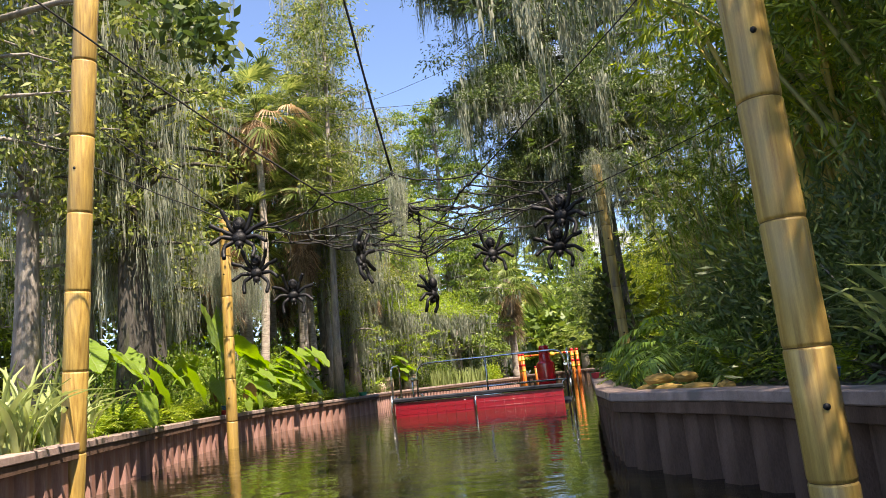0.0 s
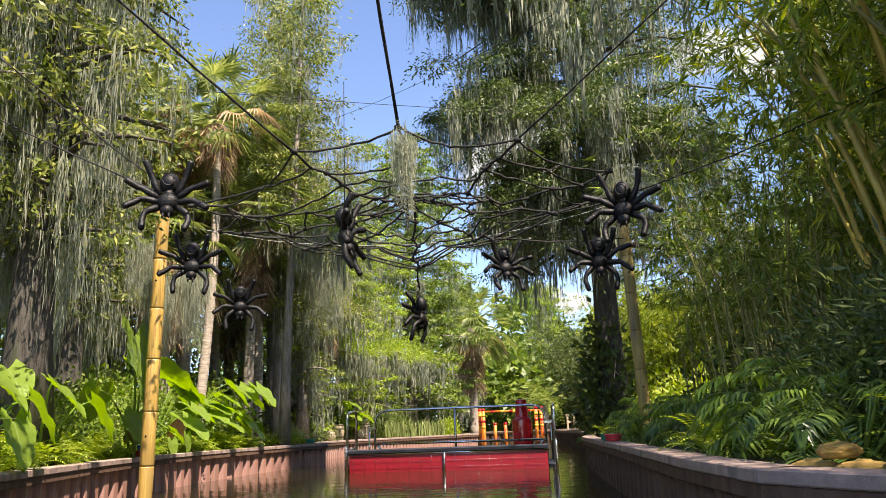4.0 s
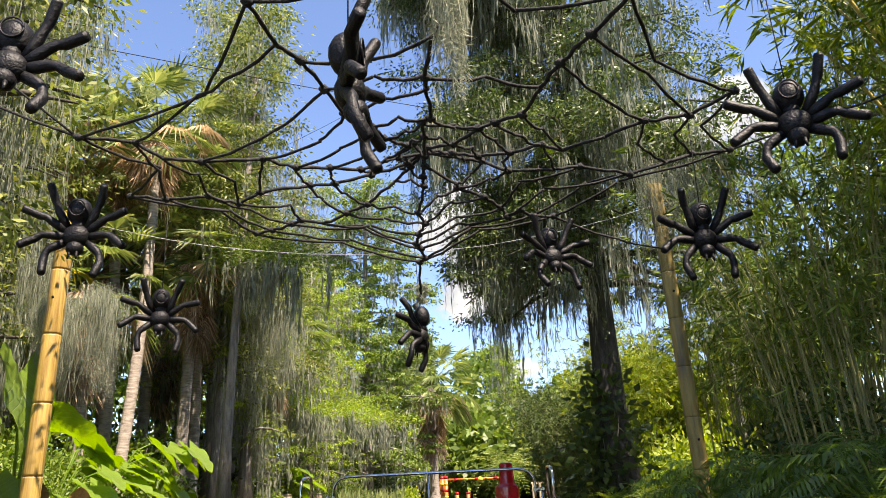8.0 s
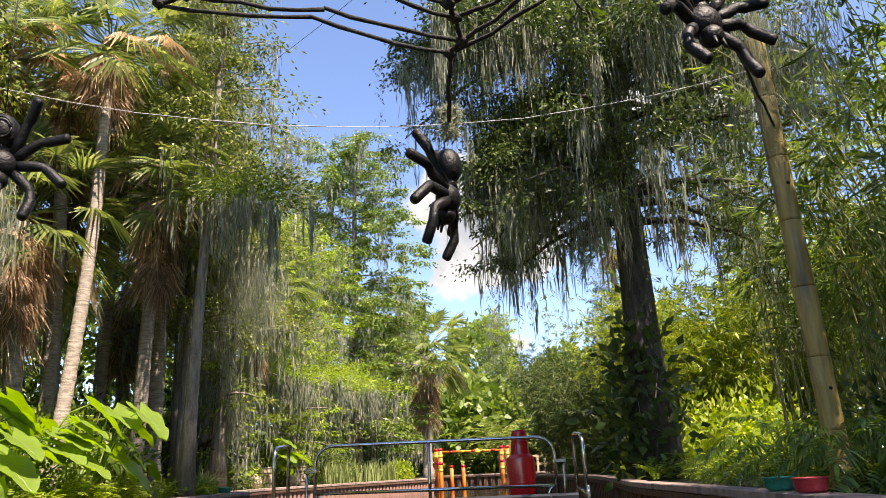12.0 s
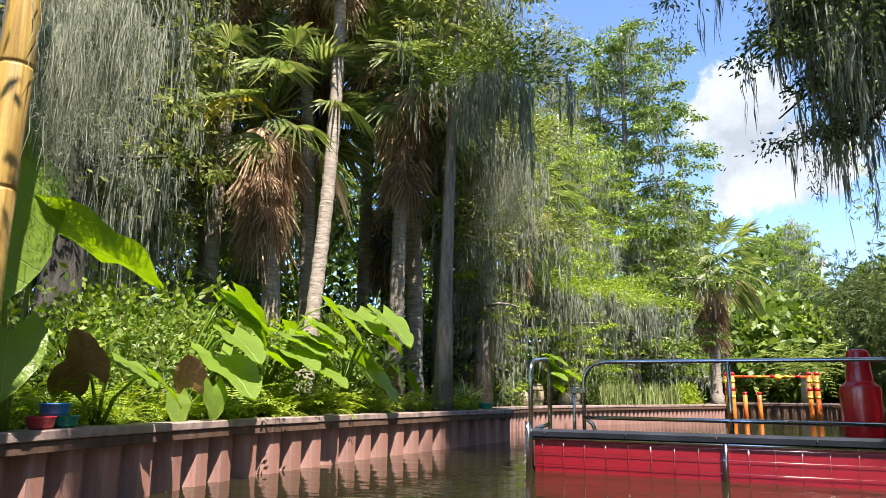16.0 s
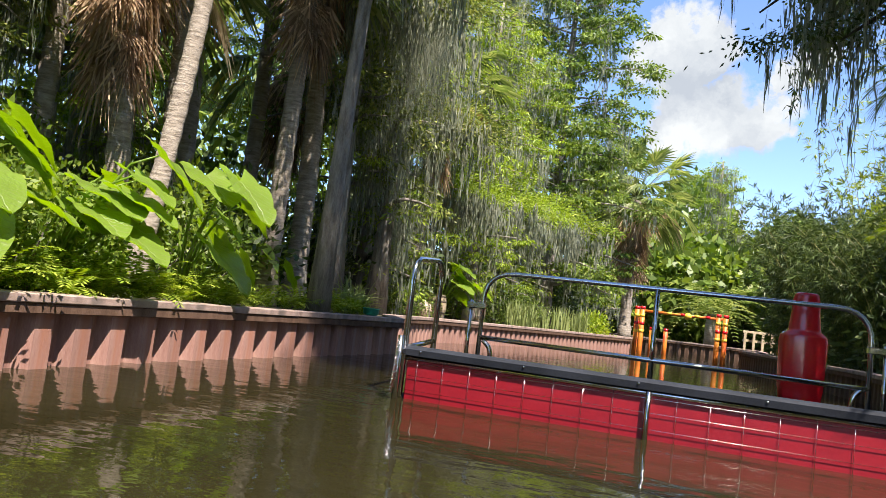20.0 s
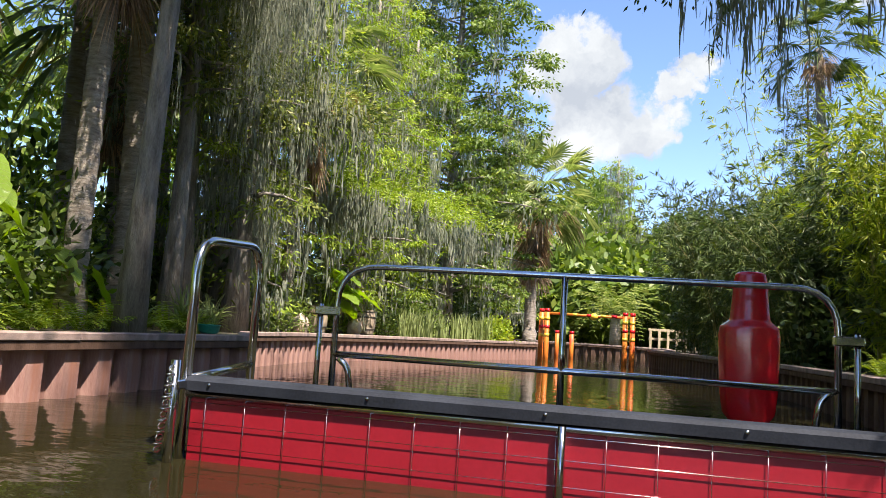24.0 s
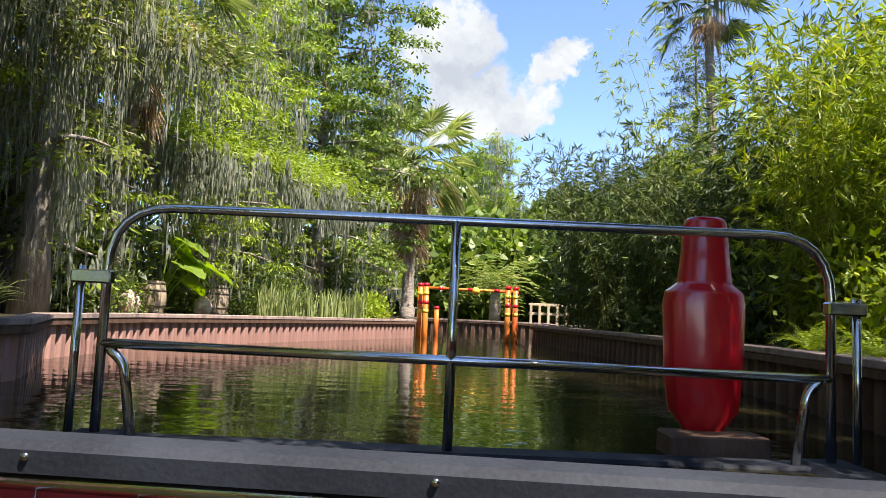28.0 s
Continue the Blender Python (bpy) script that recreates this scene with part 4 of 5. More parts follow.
for i, y in enumerate((7.2, 8.7, 9.2, 9.8, 10.4, 10.9, 11.5, 12.1, 12.6, 13.1, 14.1, 14.6, 15.2, 16.4, 17.4)):
    again((phA, phB)[i % 2], right_bank(y) + (0.75, 1.15, 0.9, 1.4)[i % 4], y, 97 * i, (0.95, 1.1, 0.85)[i % 3])
shG = put(shrub("dark climbing vine with broad leaves round the oak trunk", 57, (0.55, 0.55, 3.2), 900, 0.24, M_shadeleaf, name="climbing_vine", clumps=30, wide=0.6, category="vine"), -1.75, 21.4)
shH = put(shrub("dark bamboo-leaved shrub on the shaded bank", 58, (1.3, 1.3, 1.7), 4200, 0.15, M_shadeleaf, clumps=80, wide=0.18), 1.7, 7.2)
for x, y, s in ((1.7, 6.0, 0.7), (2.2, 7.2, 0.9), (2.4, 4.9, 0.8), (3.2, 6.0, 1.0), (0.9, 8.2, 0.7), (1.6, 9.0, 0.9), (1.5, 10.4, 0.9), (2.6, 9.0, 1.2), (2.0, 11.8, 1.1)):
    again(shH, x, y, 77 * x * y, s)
again(shF, -14.0, 22.2, 60, 1.5)
again(shF, -14.8, 24.4, 160, 1.5)
again(shF, -15.0, 19.0, 260, 1.5)


def mossy_bough(points, seed, label, beards=90, leaf=None):
    """A long low limb with leaf sprays above and beards of moss below."""
    r = np.random.default_rng(seed)
    root = thing("cypress_bough", label, "branch")
    pts = [(Vector(p), 0.07 * (1 - 0.8 * i / (len(points) - 1))) for i, p in enumerate(points)]
    part("branch_stem", tubes("branch_stem", [pts], M_bark, 5), root)
    on = np.array([np.array(at_path(pts, s)[0]) for s in np.linspace(0.1, 1, 30)])
    k = r.integers(0, 30, 3600)
    off = r.normal(size=(3600, 3)) * [0.55, 0.5, 0.16] + [0, 0, 0.2]
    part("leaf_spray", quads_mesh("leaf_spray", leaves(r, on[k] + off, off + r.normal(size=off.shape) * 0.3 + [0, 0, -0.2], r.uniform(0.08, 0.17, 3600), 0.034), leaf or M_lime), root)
    tops = on[r.integers(0, 30, beards)] + r.normal(size=(beards, 3)) * [0.45, 0.45, 0.1]
    part("spanish_moss", quads_mesh("spanish_moss", strands(r, tops, r.uniform(0.7, 2.0, beards), 0.036, 0.06, 44, 0.08), M_moss), root, "pale hanging beards of moss")
    return root


mossy_bough(((-14.4, 31.0, 4.4), (-13.2, 31.6, 4.3), (-12.0, 32.2, 3.9)), 71, "low cypress bough with pale moss curtains above the barrels")
mossy_bough(((-14.2, 34.4, 4.6), (-12.6, 34.8, 4.4), (-11.0, 35.4, 3.8)), 72, "low cypress bough with pale moss curtains above the irises")
mossy_bough(((-13.8, 37.6, 4.8), (-12.2, 37.8, 4.6), (-10.6, 38.2, 3.9)), 73, "low cypress bough with pale moss curtains above the irises")
mossy_bough(((-13.2, 28.2, 5.6), (-12.2, 28.6, 5.4), (-11.2, 29.0, 4.8)), 74, "cypress bough draped with grey moss", 40, M_cypress)
mossy_bough(((-12.6, 24.4, 7.0), (-11.4, 24.6, 6.8), (-10.0, 25.0, 6.2)), 75, "cypress bough draped with grey moss", 60, M_cypress)

mossy_bough(((-10.8, 22.1, 6.7), (-9.9, 21.9, 6.8), (-8.9, 21.7, 6.3)), 76, "cypress bough with a long curtain of grey moss", 46, M_mid)
mossy_bough(((3.2, 12.6, 8.4), (0.8, 12.0, 8.0), (-1.9, 11.4, 6.6)), 79, "dark bough with moss reaching over the canal above the web", 60, M_shadeleaf)


# ---- bamboo posts, web, spiders ----
def bamboo_post(label, base, top, r, step=0.62, skin=None):
    b, t = Vector(base), Vector(top)
    d = t - b
    root = thing("bamboo_post", label, "post", base)
    n = max(2, round(d.length / step))
    for i in range(n):
        p, q = d * (i / n), d * ((i + 1) / n)
        prof = [(p, r * 0.97), (p + d / n * 0.03, r * 1.015), (p + d / n * 0.5, r * 0.985), (q - d / n * 0.03, r * 1.015), (q - d / n * 0.01, r * 0.97)]
        part("shaft", tubes("shaft", [prof], skin or M_bamboo, 14), root)
        part("joint", tubes("joint", [[(q - d / n * 0.01, r * 0.93), (q - d / n * 0.002, r * 0.965), (q + d / n * 0.004, r * 0.93)]], M_node, 14), root)
        if i % 3 == 1:
            part("drill_hole", tubes("drill_hole", [[(p + d / n * 0.55 + Vector((0.2, -1, 0)).normalized() * r * 0.9, 0.016), (p + d / n * 0.55 + Vector((0.2, -1, 0)).normalized() * (r + 0.002), 0.016)]], M_spider, 8), root)
    return root


bamboo_post("thick yellow bamboo post standing in the canal", (-6.02, 6.25, -0.4), (-5.3, 5.95, 7.0), 0.125, 0.8)
bamboo_post("tall glossy golden bamboo post in front of the sea wall", (-8.28, 12.44, -0.4), (-8.28, 12.52, 4.4), 0.105, 0.8)
bamboo_post("thick yellow bamboo post beside the dark sea wall", (0.69, 3.66, -0.4), (0.64, 3.66, 6.5), 0.102, 0.6)
bamboo_post("weathered leaning bamboo post on the shaded bank", (-0.93, 14.15, G - 0.1), (-1.02, 14.08, 4.5), 0.09, 0.62, M_oldbam)


def spider(at, rz, s, seed, swing=0.0, label="glossy black spider prop hanging head down from a line"):
    """One solid prop: abdomen above, head below, eight bent tube legs; faces -y."""
    rng = np.random.default_rng(seed)
    root = thing("hanging_spider", label, "spider prop", group="spiders under the web")
    root.matrix_basis = pose(*at, swing, 0, rz) @ Matrix.Diagonal((s * 0.86, s * 0.86, s * 0.92, 1))

    def ball(name, c, rad, lab):
        bm = bmesh.new()
        bmesh.ops.create_uvsphere(bm, u_segments=18, v_segments=12, radius=1)
        for v in bm.verts:
            v.co *= 1 + 0.04 * noise.noise(v.co * 2.5 + Vector((seed, 0, 0)))
        bmesh.ops.transform(bm, matrix=Matrix.Translation(c) @ Matrix.Diagonal((*rad, 1)), verts=bm.verts)
        return part(name, bm_mesh(name, bm, M_spider, True), root, lab)

    belly = ball("abdomen", (0, 0.01, 0.18), (0.09, 0.085, 0.105), "rounded black abdomen")
    ring = [(Vector((0.055 * math.cos(a), -0.07, 0.19 + 0.06 * math.sin(a))), 0.006) for a in np.linspace(0, 2 * math.pi, 17)]
    part("seam", tubes("seam", [ring], M_spider, 6), belly)
    part("waist", tubes("waist", [[((0, 0, 0.04), 0.055), ((0, 0, 0.11), 0.045)]], M_spider, 10), root)
    ball("thorax", (0, -0.01, -0.01), (0.1, 0.075, 0.085), "flat black plated thorax")
    hd = ball("head", (0, -0.035, -0.105), (0.062, 0.06, 0.055), "")
    for sd in (-1, 1):
        for k, (a1, a2, z0) in enumerate(((64, 72, 0.05), (30, 16, 0.025), (2, -42, -0.01), (-38, -104, -0.045))):
            j = rng.uniform(-7, 7, 2)
            p0 = Vector((sd * 0.07, 0, z0))
            p1 = p0 + Vector((sd * math.cos(radians(a1 + j[0])), -0.35, math.sin(radians(a1 + j[0])))) * 0.135
            p2 = p1 + Vector((sd * math.cos(radians((a1 + a2) / 2)), 0.0, math.sin(radians((a1 + a2) / 2)))) * 0.07
            p3 = p2 + Vector((sd * math.cos(radians(a2 + j[1])), -0.55, math.sin(radians(a2 + j[1])))) * 0.125
            leg = [(p0, 0.03), (p0.lerp(p1, 0.5), 0.032), (p0.lerp(p1, 0.94), 0.03), (p1.lerp(p2, 0.5) + Vector((0, 0, 0.01)), 0.026), (p2.lerp(p3, 0.1), 0.03), (p3.lerp(p2, 0.1), 0.03), (p3, 0.024)]
            part("leg", tubes("leg", [leg], M_spider, 9), root)
        part("fang", tubes("fang", [[((sd * 0.025, -0.065, -0.13), 0.014), ((sd * 0.03, -0.085, -0.19), 0.007)]], M_spider, 8), hd)
    part("hanging_line", tubes("hanging_line", [[((0, 0, 0.27), 0.004), ((0, 0, 0.3 + max(0.1, (3.1 - at[2]) / s)), 0.004)]], M_rope, 5), root)
    return root


SPIDERS = (((-4.5, 7.23, 2.6), 25, 0.98), ((-5.32, 8.86, 2.48), 20, 0.98), ((-5.75, 10.6, 2.36), 30, 1.0), ((-2.9, 6.95, 2.08), 98, 0.84),
           ((-3.53, 11.08, 2.12), -98, 1.0), ((-2.34, 10.37, 2.5), 35, 0.95), ((-1.29, 9.91, 2.38), 10, 1.0), ((-1.01, 8.55, 2.52), -10, 1.0))
for i, (p, rz, s) in enumerate(SPIDERS):
    spider(p, rz, s, 60 + i, swing=(-8, 4, 6, 0, 3, -5, 4, -4)[i])

web = thing("rope_spider_web", "sagging spider web of knotted black rope strung over the canal", "web")
WC = Vector((-3.2, 9.75, 3.2))
RIM = [Vector(p) for p in ((-2.65, 7.45, 3.06), (-1.8, 8.0, 3.05), (-1.1, 9.2, 3.1), (-0.95, 10.2, 3.15), (-2.3, 10.45, 2.86), (-3.42, 10.55, 2.62), (-4.75, 10.3, 2.93), (-5.4, 9.5, 3.02), (-5.2, 8.6, 3.04), (-3.6, 7.6, 3.04))]
rw = np.random.default_rng(77)


def rope(a, b, r=0.016, sag=0.05, parent=None, name="rope", n=9, mat_=None):
    a, b = Vector(a), Vector(b)
    pts = []
    for i in range(n):
        t = i / (n - 1)
        p = a.lerp(b, t) - Vector((0, 0, sag * 4 * t * (1 - t)))
        pts.append((p + Vector(rw.normal(0, 0.004, 3)), r * (1.0 if i % 2 else 1.18)))
    return part(name, tubes(name, [pts], mat_ or M_rope, 6), parent)


NODES = []
for k, p in enumerate(RIM):
    row = []
    for f in (0.09, 0.2, 0.31, 0.42, 0.53, 0.65, 0.77, 0.89, 1.0):
        q = WC.lerp(p, f + (rw.uniform(-0.035, 0.035) if f < 1 else 0)) - Vector((0, 0, 0.16 * math.sin(math.pi * f)))
        row.append(q + Vector(rw.normal(0, 0.03, 3)) * (f < 1))
    NODES.append(row)
    chain = [WC] + row
    for a, b in zip(chain, chain[1:]):
        rope(a, b, 0.011, 0.0, web, "spoke_rope", 5)
for k in range(len(RIM)):
    nx = NODES[(k + 1) % len(RIM)]
    for j in range(9):
        if j < 8 and rw.uniform() < 0.2:
            continue
        mid = (NODES[k][j] + nx[j]) / 2
        mid = mid.lerp(WC, 0.1 + rw.uniform(-0.04, 0.08))
        if j < 8 and rw.uniform() < 0.5:
            mid = mid.lerp((NODES[k][j + 1] + nx[j + 1]) / 2, 0.35)
        rope(NODES[k][j], mid, 0.009, 0.02, web, "ring_rope", 6)
        rope(mid, nx[j], 0.009, 0.02, web, "ring_rope", 6)
        part("knot", tubes("knot", [[(NODES[k][j] + Vector((-0.03, 0, 0.01)), 0.012), (NODES[k][j], 0.03), (NODES[k][j] + Vector((0.03, 0, -0.01)), 0.012)]], M_rope, 6), web)
STAYS = (((-2.65, 7.45, 3.06), (-2.35, 4.6, 6.6), 0.012), ((-3.6, 7.6, 3.04), (-5.0, 4.6, 4.6), 0.009), ((-5.2, 8.6, 3.04), (-9.2, 8.6, 5.2), 0.009), ((-0.95, 10.2, 3.15), (2.2, 11.0, 4.4), 0.008),
         ((-2.3, 10.45, 2.86), (-1.0, 14.0, 3.6), 0.009), ((-3.42, 10.55, 2.62), (-3.53, 11.05, 2.42), 0.01), ((-1.8, 8.0, 3.05), (2.2, 6.4, 5.6), 0.007), ((-5.2, 8.6, 3.04), (-8.6, 6.6, 6.2), 0.007))
for a, b, r in STAYS:
    rope(a, b, r, 0.05, web, "stay_rope", 12)
wire = thing("overhead_wires", "thin wires strung between trees and posts over the canal", "wire")
rope((-8.0, 12.3, 4.15), (-1.05, 14.05, 4.2), 0.0035, 0.55, wire, "wire", 14, M_wire)
rope((-9.5, 9.0, 5.5), (1.5, 24.0, 9.5), 0.005, 0.2, wire, "wire", 14)
rope((-10.5, 24.0, 11.0), (1.5, 9.0, 6.0), 0.005, 0.3, wire, "wire", 14)


def moss_clump(at, ln, wid, seed, n=40, label="hanging clump of grey spanish moss"):
    """A bunch of four tufts that hang together from one place."""
    r = np.random.default_rng(seed)
    root = thing("spanish_moss_clump", label, "moss")
    for c in range(4):
        mid = r.normal(0, wid * 0.3, 2)
        nt = max(n // 4, 2)
        tops = np.array([[mid[0] + r.normal(0, wid * 0.24), mid[1] + r.normal(0, wid * 0.24), r.uniform(-0.1, 0.02) * ln] for _ in range(nt)])
        m = nt * 120
        drop = r.uniform(0, 0.9, m) * r.uniform(0.75, 1.0)
        b = tops[r.integers(0, nt, m)] + r.normal(0, 1, (m, 3)) * [wid * 0.15, wid * 0.15, 0.0] * (1.1 - drop)[:, None] - np.stack([0 * drop, 0 * drop, drop * ln], 1)
        curls = leaves(r, b, r.normal(size=(m, 3)) * 0.75 + [0, 0, -0.8], r.uniform(0.03, 0.06, m), 0.0045)
        part("moss_tuft", quads_mesh("moss_tuft", np.concatenate([strands(r, tops, np.full(nt, ln) * r.uniform(0.6, 1, nt), 0.006, 0.1, 36, wid * 0.18), curls]), M_moss), root)
    root.matrix_basis = pose(*at)
    return root


moss_clump((-2.62, 7.5, 3.05), 0.75, 0.15, 81, 13)
moss_clump((-3.5, 10.9, 2.55), 0.2, 0.05, 82, 4)
moss_clump((-8.6, 13.0, 3.5), 1.5, 0.3, 83)
moss_clump((-9.1, 13.2, 4.2), 1.5, 0.3, 84)
moss_clump((-7.95, 12.95, 3.55), 1.6, 0.32, 89, 44)
moss_clump((-12.2, 27.2, 2.9), 1.4, 0.3, 85, 30)
moss_clump((-10.6, 24.4, 6.0), 2.6, 0.7, 86)
moss_clump((-1.05, 14.0, 4.9), 1.9, 0.3, 87, 14, "dark moss draped round the weathered bamboo post")
moss_clump((-0.6, 13.6, 4.6), 1.5, 0.35, 88, 12)


# ---- planting beside the walls ----
def taro_blade(w):
    """A heart-shaped leaf, 1 long, with a midrib fold, wavy rim and side veins."""
    v, f = [], []
    rows = 10
    for i in range(rows + 1):
        t = i / rows
        y = t
        hw = w * (math.sin(math.pi * min(1, 0.16 + 0.84 * t ** 0.8)) ** 0.75) * 0.62
        for j in range(-4, 5):
            s = j / 4
            back = -0.28 * abs(s) ** 1.3 * (1 - t) ** 2
            z = 0.10 * abs(s) * (1 - 0.5 * t) - 0.22 * t * t + 0.035 * math.sin(t * 15 + s * 4) * abs(s) + 0.012 * math.sin(t * 31 + s * 9)
            v.append((s * hw, y + back, z + (0.012 if (i + abs(j)) % 2 else 0)))
    for i in range(rows):
        for j in range(8):
            a = i * 9 + j
            f.append((a, a + 1, a + 10, a + 9))
    return v, f


BLADES = [mesh_of("leaf_blade", *taro_blade(w), M_taro, True) for w in (0.78, 0.9, 0.7)]
BLADE_DARK = mesh_of("leaf_blade", *taro_blade(0.75), mat("bronze_leaf", (0.2, 0.11, 0.04), (0.36, 0.22, 0.08), 9, 0.45), True)


def taro(base, tips, label, bronze=()):
    """tips: (x, y, z, size, heading, dip) of each leaf's stalk end."""
    root = thing("elephant_ear_plant", label, "plant", base)
    b = Vector(base)
    for i, (x, y, z, s, hd, dip) in enumerate(tips):
        p = Vector((x, y, z)) - b
        stalk = [(Vector((p.x * 0.04, p.y * 0.04, -0.05)), 0.024), (Vector((p.x * 0.3, p.y * 0.3, p.z * 0.55)), 0.018), (Vector((p.x * 0.7, p.y * 0.7, p.z * 0.92)), 0.013), (p, 0.009)]
        st = part("leaf_stalk", tubes("leaf_stalk", [stalk], M_taro, 6), root)
        part("leaf_blade", BLADE_DARK if i in bronze else BLADES[i % 3], root, "bronze-backed leaf blade" if i in bronze else "", pose(*p, 0, 0, hd) @ pose(0, 0, 0, -dip, 0, 0) @ Matrix.Diagonal((s, s, s, 1)))
    return root


taro((-9.0, 13.1, G), ((-8.75, 12.6, 2.4, 1.12, -80, 66), (-8.95, 13.2, 2.0, 0.95, -22, 14), (-9.4, 12.7, 1.6, 0.6, 60, 45), (-8.9, 13.0, 1.2, 0.5, -120, 60)), "giant elephant ear with huge drooping leaves beside the bamboo post")
taro((-9.7, 14.3, G), ((-9.45, 14.0, 0.95, 0.42, -160, -68), (-9.4, 14.2, 1.05, 0.45, -60, 20), (-9.3, 14.5, 0.95, 0.4, -40, 35), (-9.7, 14.0, 0.8, 0.35, -120, -60)), "low elephant ear with bronze and pale green leaves", bronze=(0, 3))
taro((-9.9, 15.4, G), ((-9.7, 15.3, 0.85, 0.36, -140, -70), (-9.6, 15.5, 0.85, 0.34, -80, 75), (-9.65, 15.1, 0.75, 0.3, -100, 70)), "small elephant ear with a bronze leaf above the ferns", bronze=(0,))
rt = np.random.default_rng(121)


def taro_group(x, y, n, label):
    tips = []
    for i in range(n):
        a = -55 + rt.uniform(-70, 70)
        r = rt.uniform(0.35, 0.95)
        tips.append((x + r * math.sin(radians(-a)), y + r * math.cos(radians(a)) * 0.8, rt.uniform(1.1, 2.05), rt.uniform(0.45, 0.75), a * 0.7 - 18, rt.uniform(14, 38)))
    return taro((x, y, G), tips, label)


taro_group(-10.7, 16.0, 10, "elephant ear clump with broad yellow-green leaves")
taro_group(-11.0, 17.6, 10, "elephant ear clump with broad yellow-green leaves")
taro_group(-10.9, 19.2, 7, "elephant ear clump with broad leaves half in shade")
taro((-7.6, 8.6, G), ((-7.3, 8.4, 1.5, 0.6, -60, 35), (-7.2, 8.9, 1.25, 0.55, -40, 50), (-7.7, 8.2, 1.7, 0.6, -110, 30), (-7.0, 8.5, 1.0, 0.5, -80, 60)), "elephant ear with heart-shaped leaves beside the sea wall")
taro((-8.4, 10.4, G), ((-8.1, 10.2, 1.5, 0.6, -60, 35), (-8.0, 10.8, 1.3, 0.6, -40, 50), (-8.6, 10.0, 1.7, 0.6, -110, 30)), "elephant ear with heart-shaped leaves beside the sea wall")
taro_group(-13.0, 31.6, 8, "bright elephant ear growing between the barrels")
taro((-12.0, 20.6, G), ((-11.6, 20.4, 1.4, 0.6, -70, 40), (-11.5, 21.0, 1.2, 0.55, -40, 50), (-12.2, 20.2, 1.6, 0.6, 150, 40)), "shaded elephant ear under the cypress")
taro((-12.6, 22.6, G), ((-12.2, 22.3, 1.5, 0.6, -70, 40), (-12.1, 22.9, 1.2, 0.55, -40, 50), (-12.7, 22.2, 1.7, 0.6, 150, 40)), "shaded elephant ear under the cypress")


def fern_mesh(seed, fronds=15, ln=0.6, pairs=17, up=58, width=0.085):
    r = np.random.default_rng(seed)
    q = []
    for i in range(fronds):
        an, el = i * 2.4 + r.uniform(-0.3, 0.3), radians(r.uniform(up - 28, up + 18))
        o = Vector((math.cos(an), math.sin(an), 0))
        s = o.cross(Vector((0, 0, 1)))
        p = Vector((0, 0, 0.02))
        L = ln * r.uniform(0.7, 1.15)
        for j in range(pairs):
            e = el - 1.5 * (j / pairs) ** 1.5
            nx = p + (o * math.cos(e) + Vector((0, 0, math.sin(e)))) * L / pairs
            w = width * math.sin(math.pi * (0.12 + 0.88 * (1 - j / pairs))) ** 0.7 * (1 if j > 2 else 0.5)
            fw = (nx - p)
            for sd in (-1, 1):
                tip = p + s * sd * w + fw * 0.8 - Vector((0, 0, 0.012))
                m_ = (p + tip) / 2
                q.append([p, m_ + fw * 0.42, tip, m_ - fw * 0.3])
            p = nx
    return quads_mesh("frond", np.array([[tuple(v) for v in k] for k in q]), M_fern)


FERNS = [fern_mesh(90 + i) for i in range(4)]


def plant(name, me, label, category, x, y, rz, s, group="", z=G):
    ob = tagged(new(name, me), label, category, group)
    ob.matrix_basis = pose(x, y, z, 0, 0, rz) @ Matrix.Diagonal((s, s, s, 1))
    return ob


rp = np.random.default_rng(91)


def bank_point(y, back):
    pts = LEFT + LEFT2
    xs = np.interp(y, [p[1] for p in pts], [p[0] for p in pts])
    return xs - back


for i in range(110):
    y = 6.2 + 12.6 * (i / 110) + rp.uniform(-0.2, 0.2)
    plant("fern", FERNS[i % 4], "arching yellow-green sword fern behind the sea wall", "fern", bank_point(y, rp.uniform(0.3, 1.5)), y, rp.uniform(0, 360), rp.uniform(0.7, 1.2), "ferns along the sea wall")
for i in range(26):
    y = 18.8 + 5.4 * (i / 26)
    plant("fern", FERNS[i % 4], "shaded sword fern behind the sea wall", "fern", bank_point(y, rp.uniform(0.4, 1.6)), y, rp.uniform(0, 360), rp.uniform(0.7, 1.1), "ferns along the sea wall")
for i in range(44):
    y = 6.0 + 22 * (i / 44) + rp.uniform(-0.3, 0.3)
    x = np.interp(y, [p[1] for p in RIGHT], [p[0] for p in RIGHT]) + rp.uniform(0.35, 1.2)
    plant("fern", FERNS[i % 4], "dark fern on the shaded bank", "fern", x, y, rp.uniform(0, 360), rp.uniform(0.6, 1.0), "ferns on the shaded bank")


def strap_blade(bend, w):
    """One arching strap leaf, 1 long, along +x."""
    v, f = [], []
    for k in range(6):
        t = k / 5
        x, z = 0.62 * bend * t ** 1.8, t - 0.45 * bend * t ** 2.6
        hw = w * (1 - 0.9 * t ** 2.5)
        v += [(x, -hw, z), (x + 0.01, 0, z - hw * 0.4), (x, hw, z)]
    for k in range(5):
        for c_ in (0, 1):
            a = 3 * k + c_
            f.append((a, a + 1, a + 4, a + 3))
    return mesh_of("strap_leaf", v, f, M_iris, True)


STRAPS = [strap_blade(b, w) for b, w in ((0.35, 0.03), (0.6, 0.032), (0.85, 0.03), (1.1, 0.034), (1.3, 0.03))]


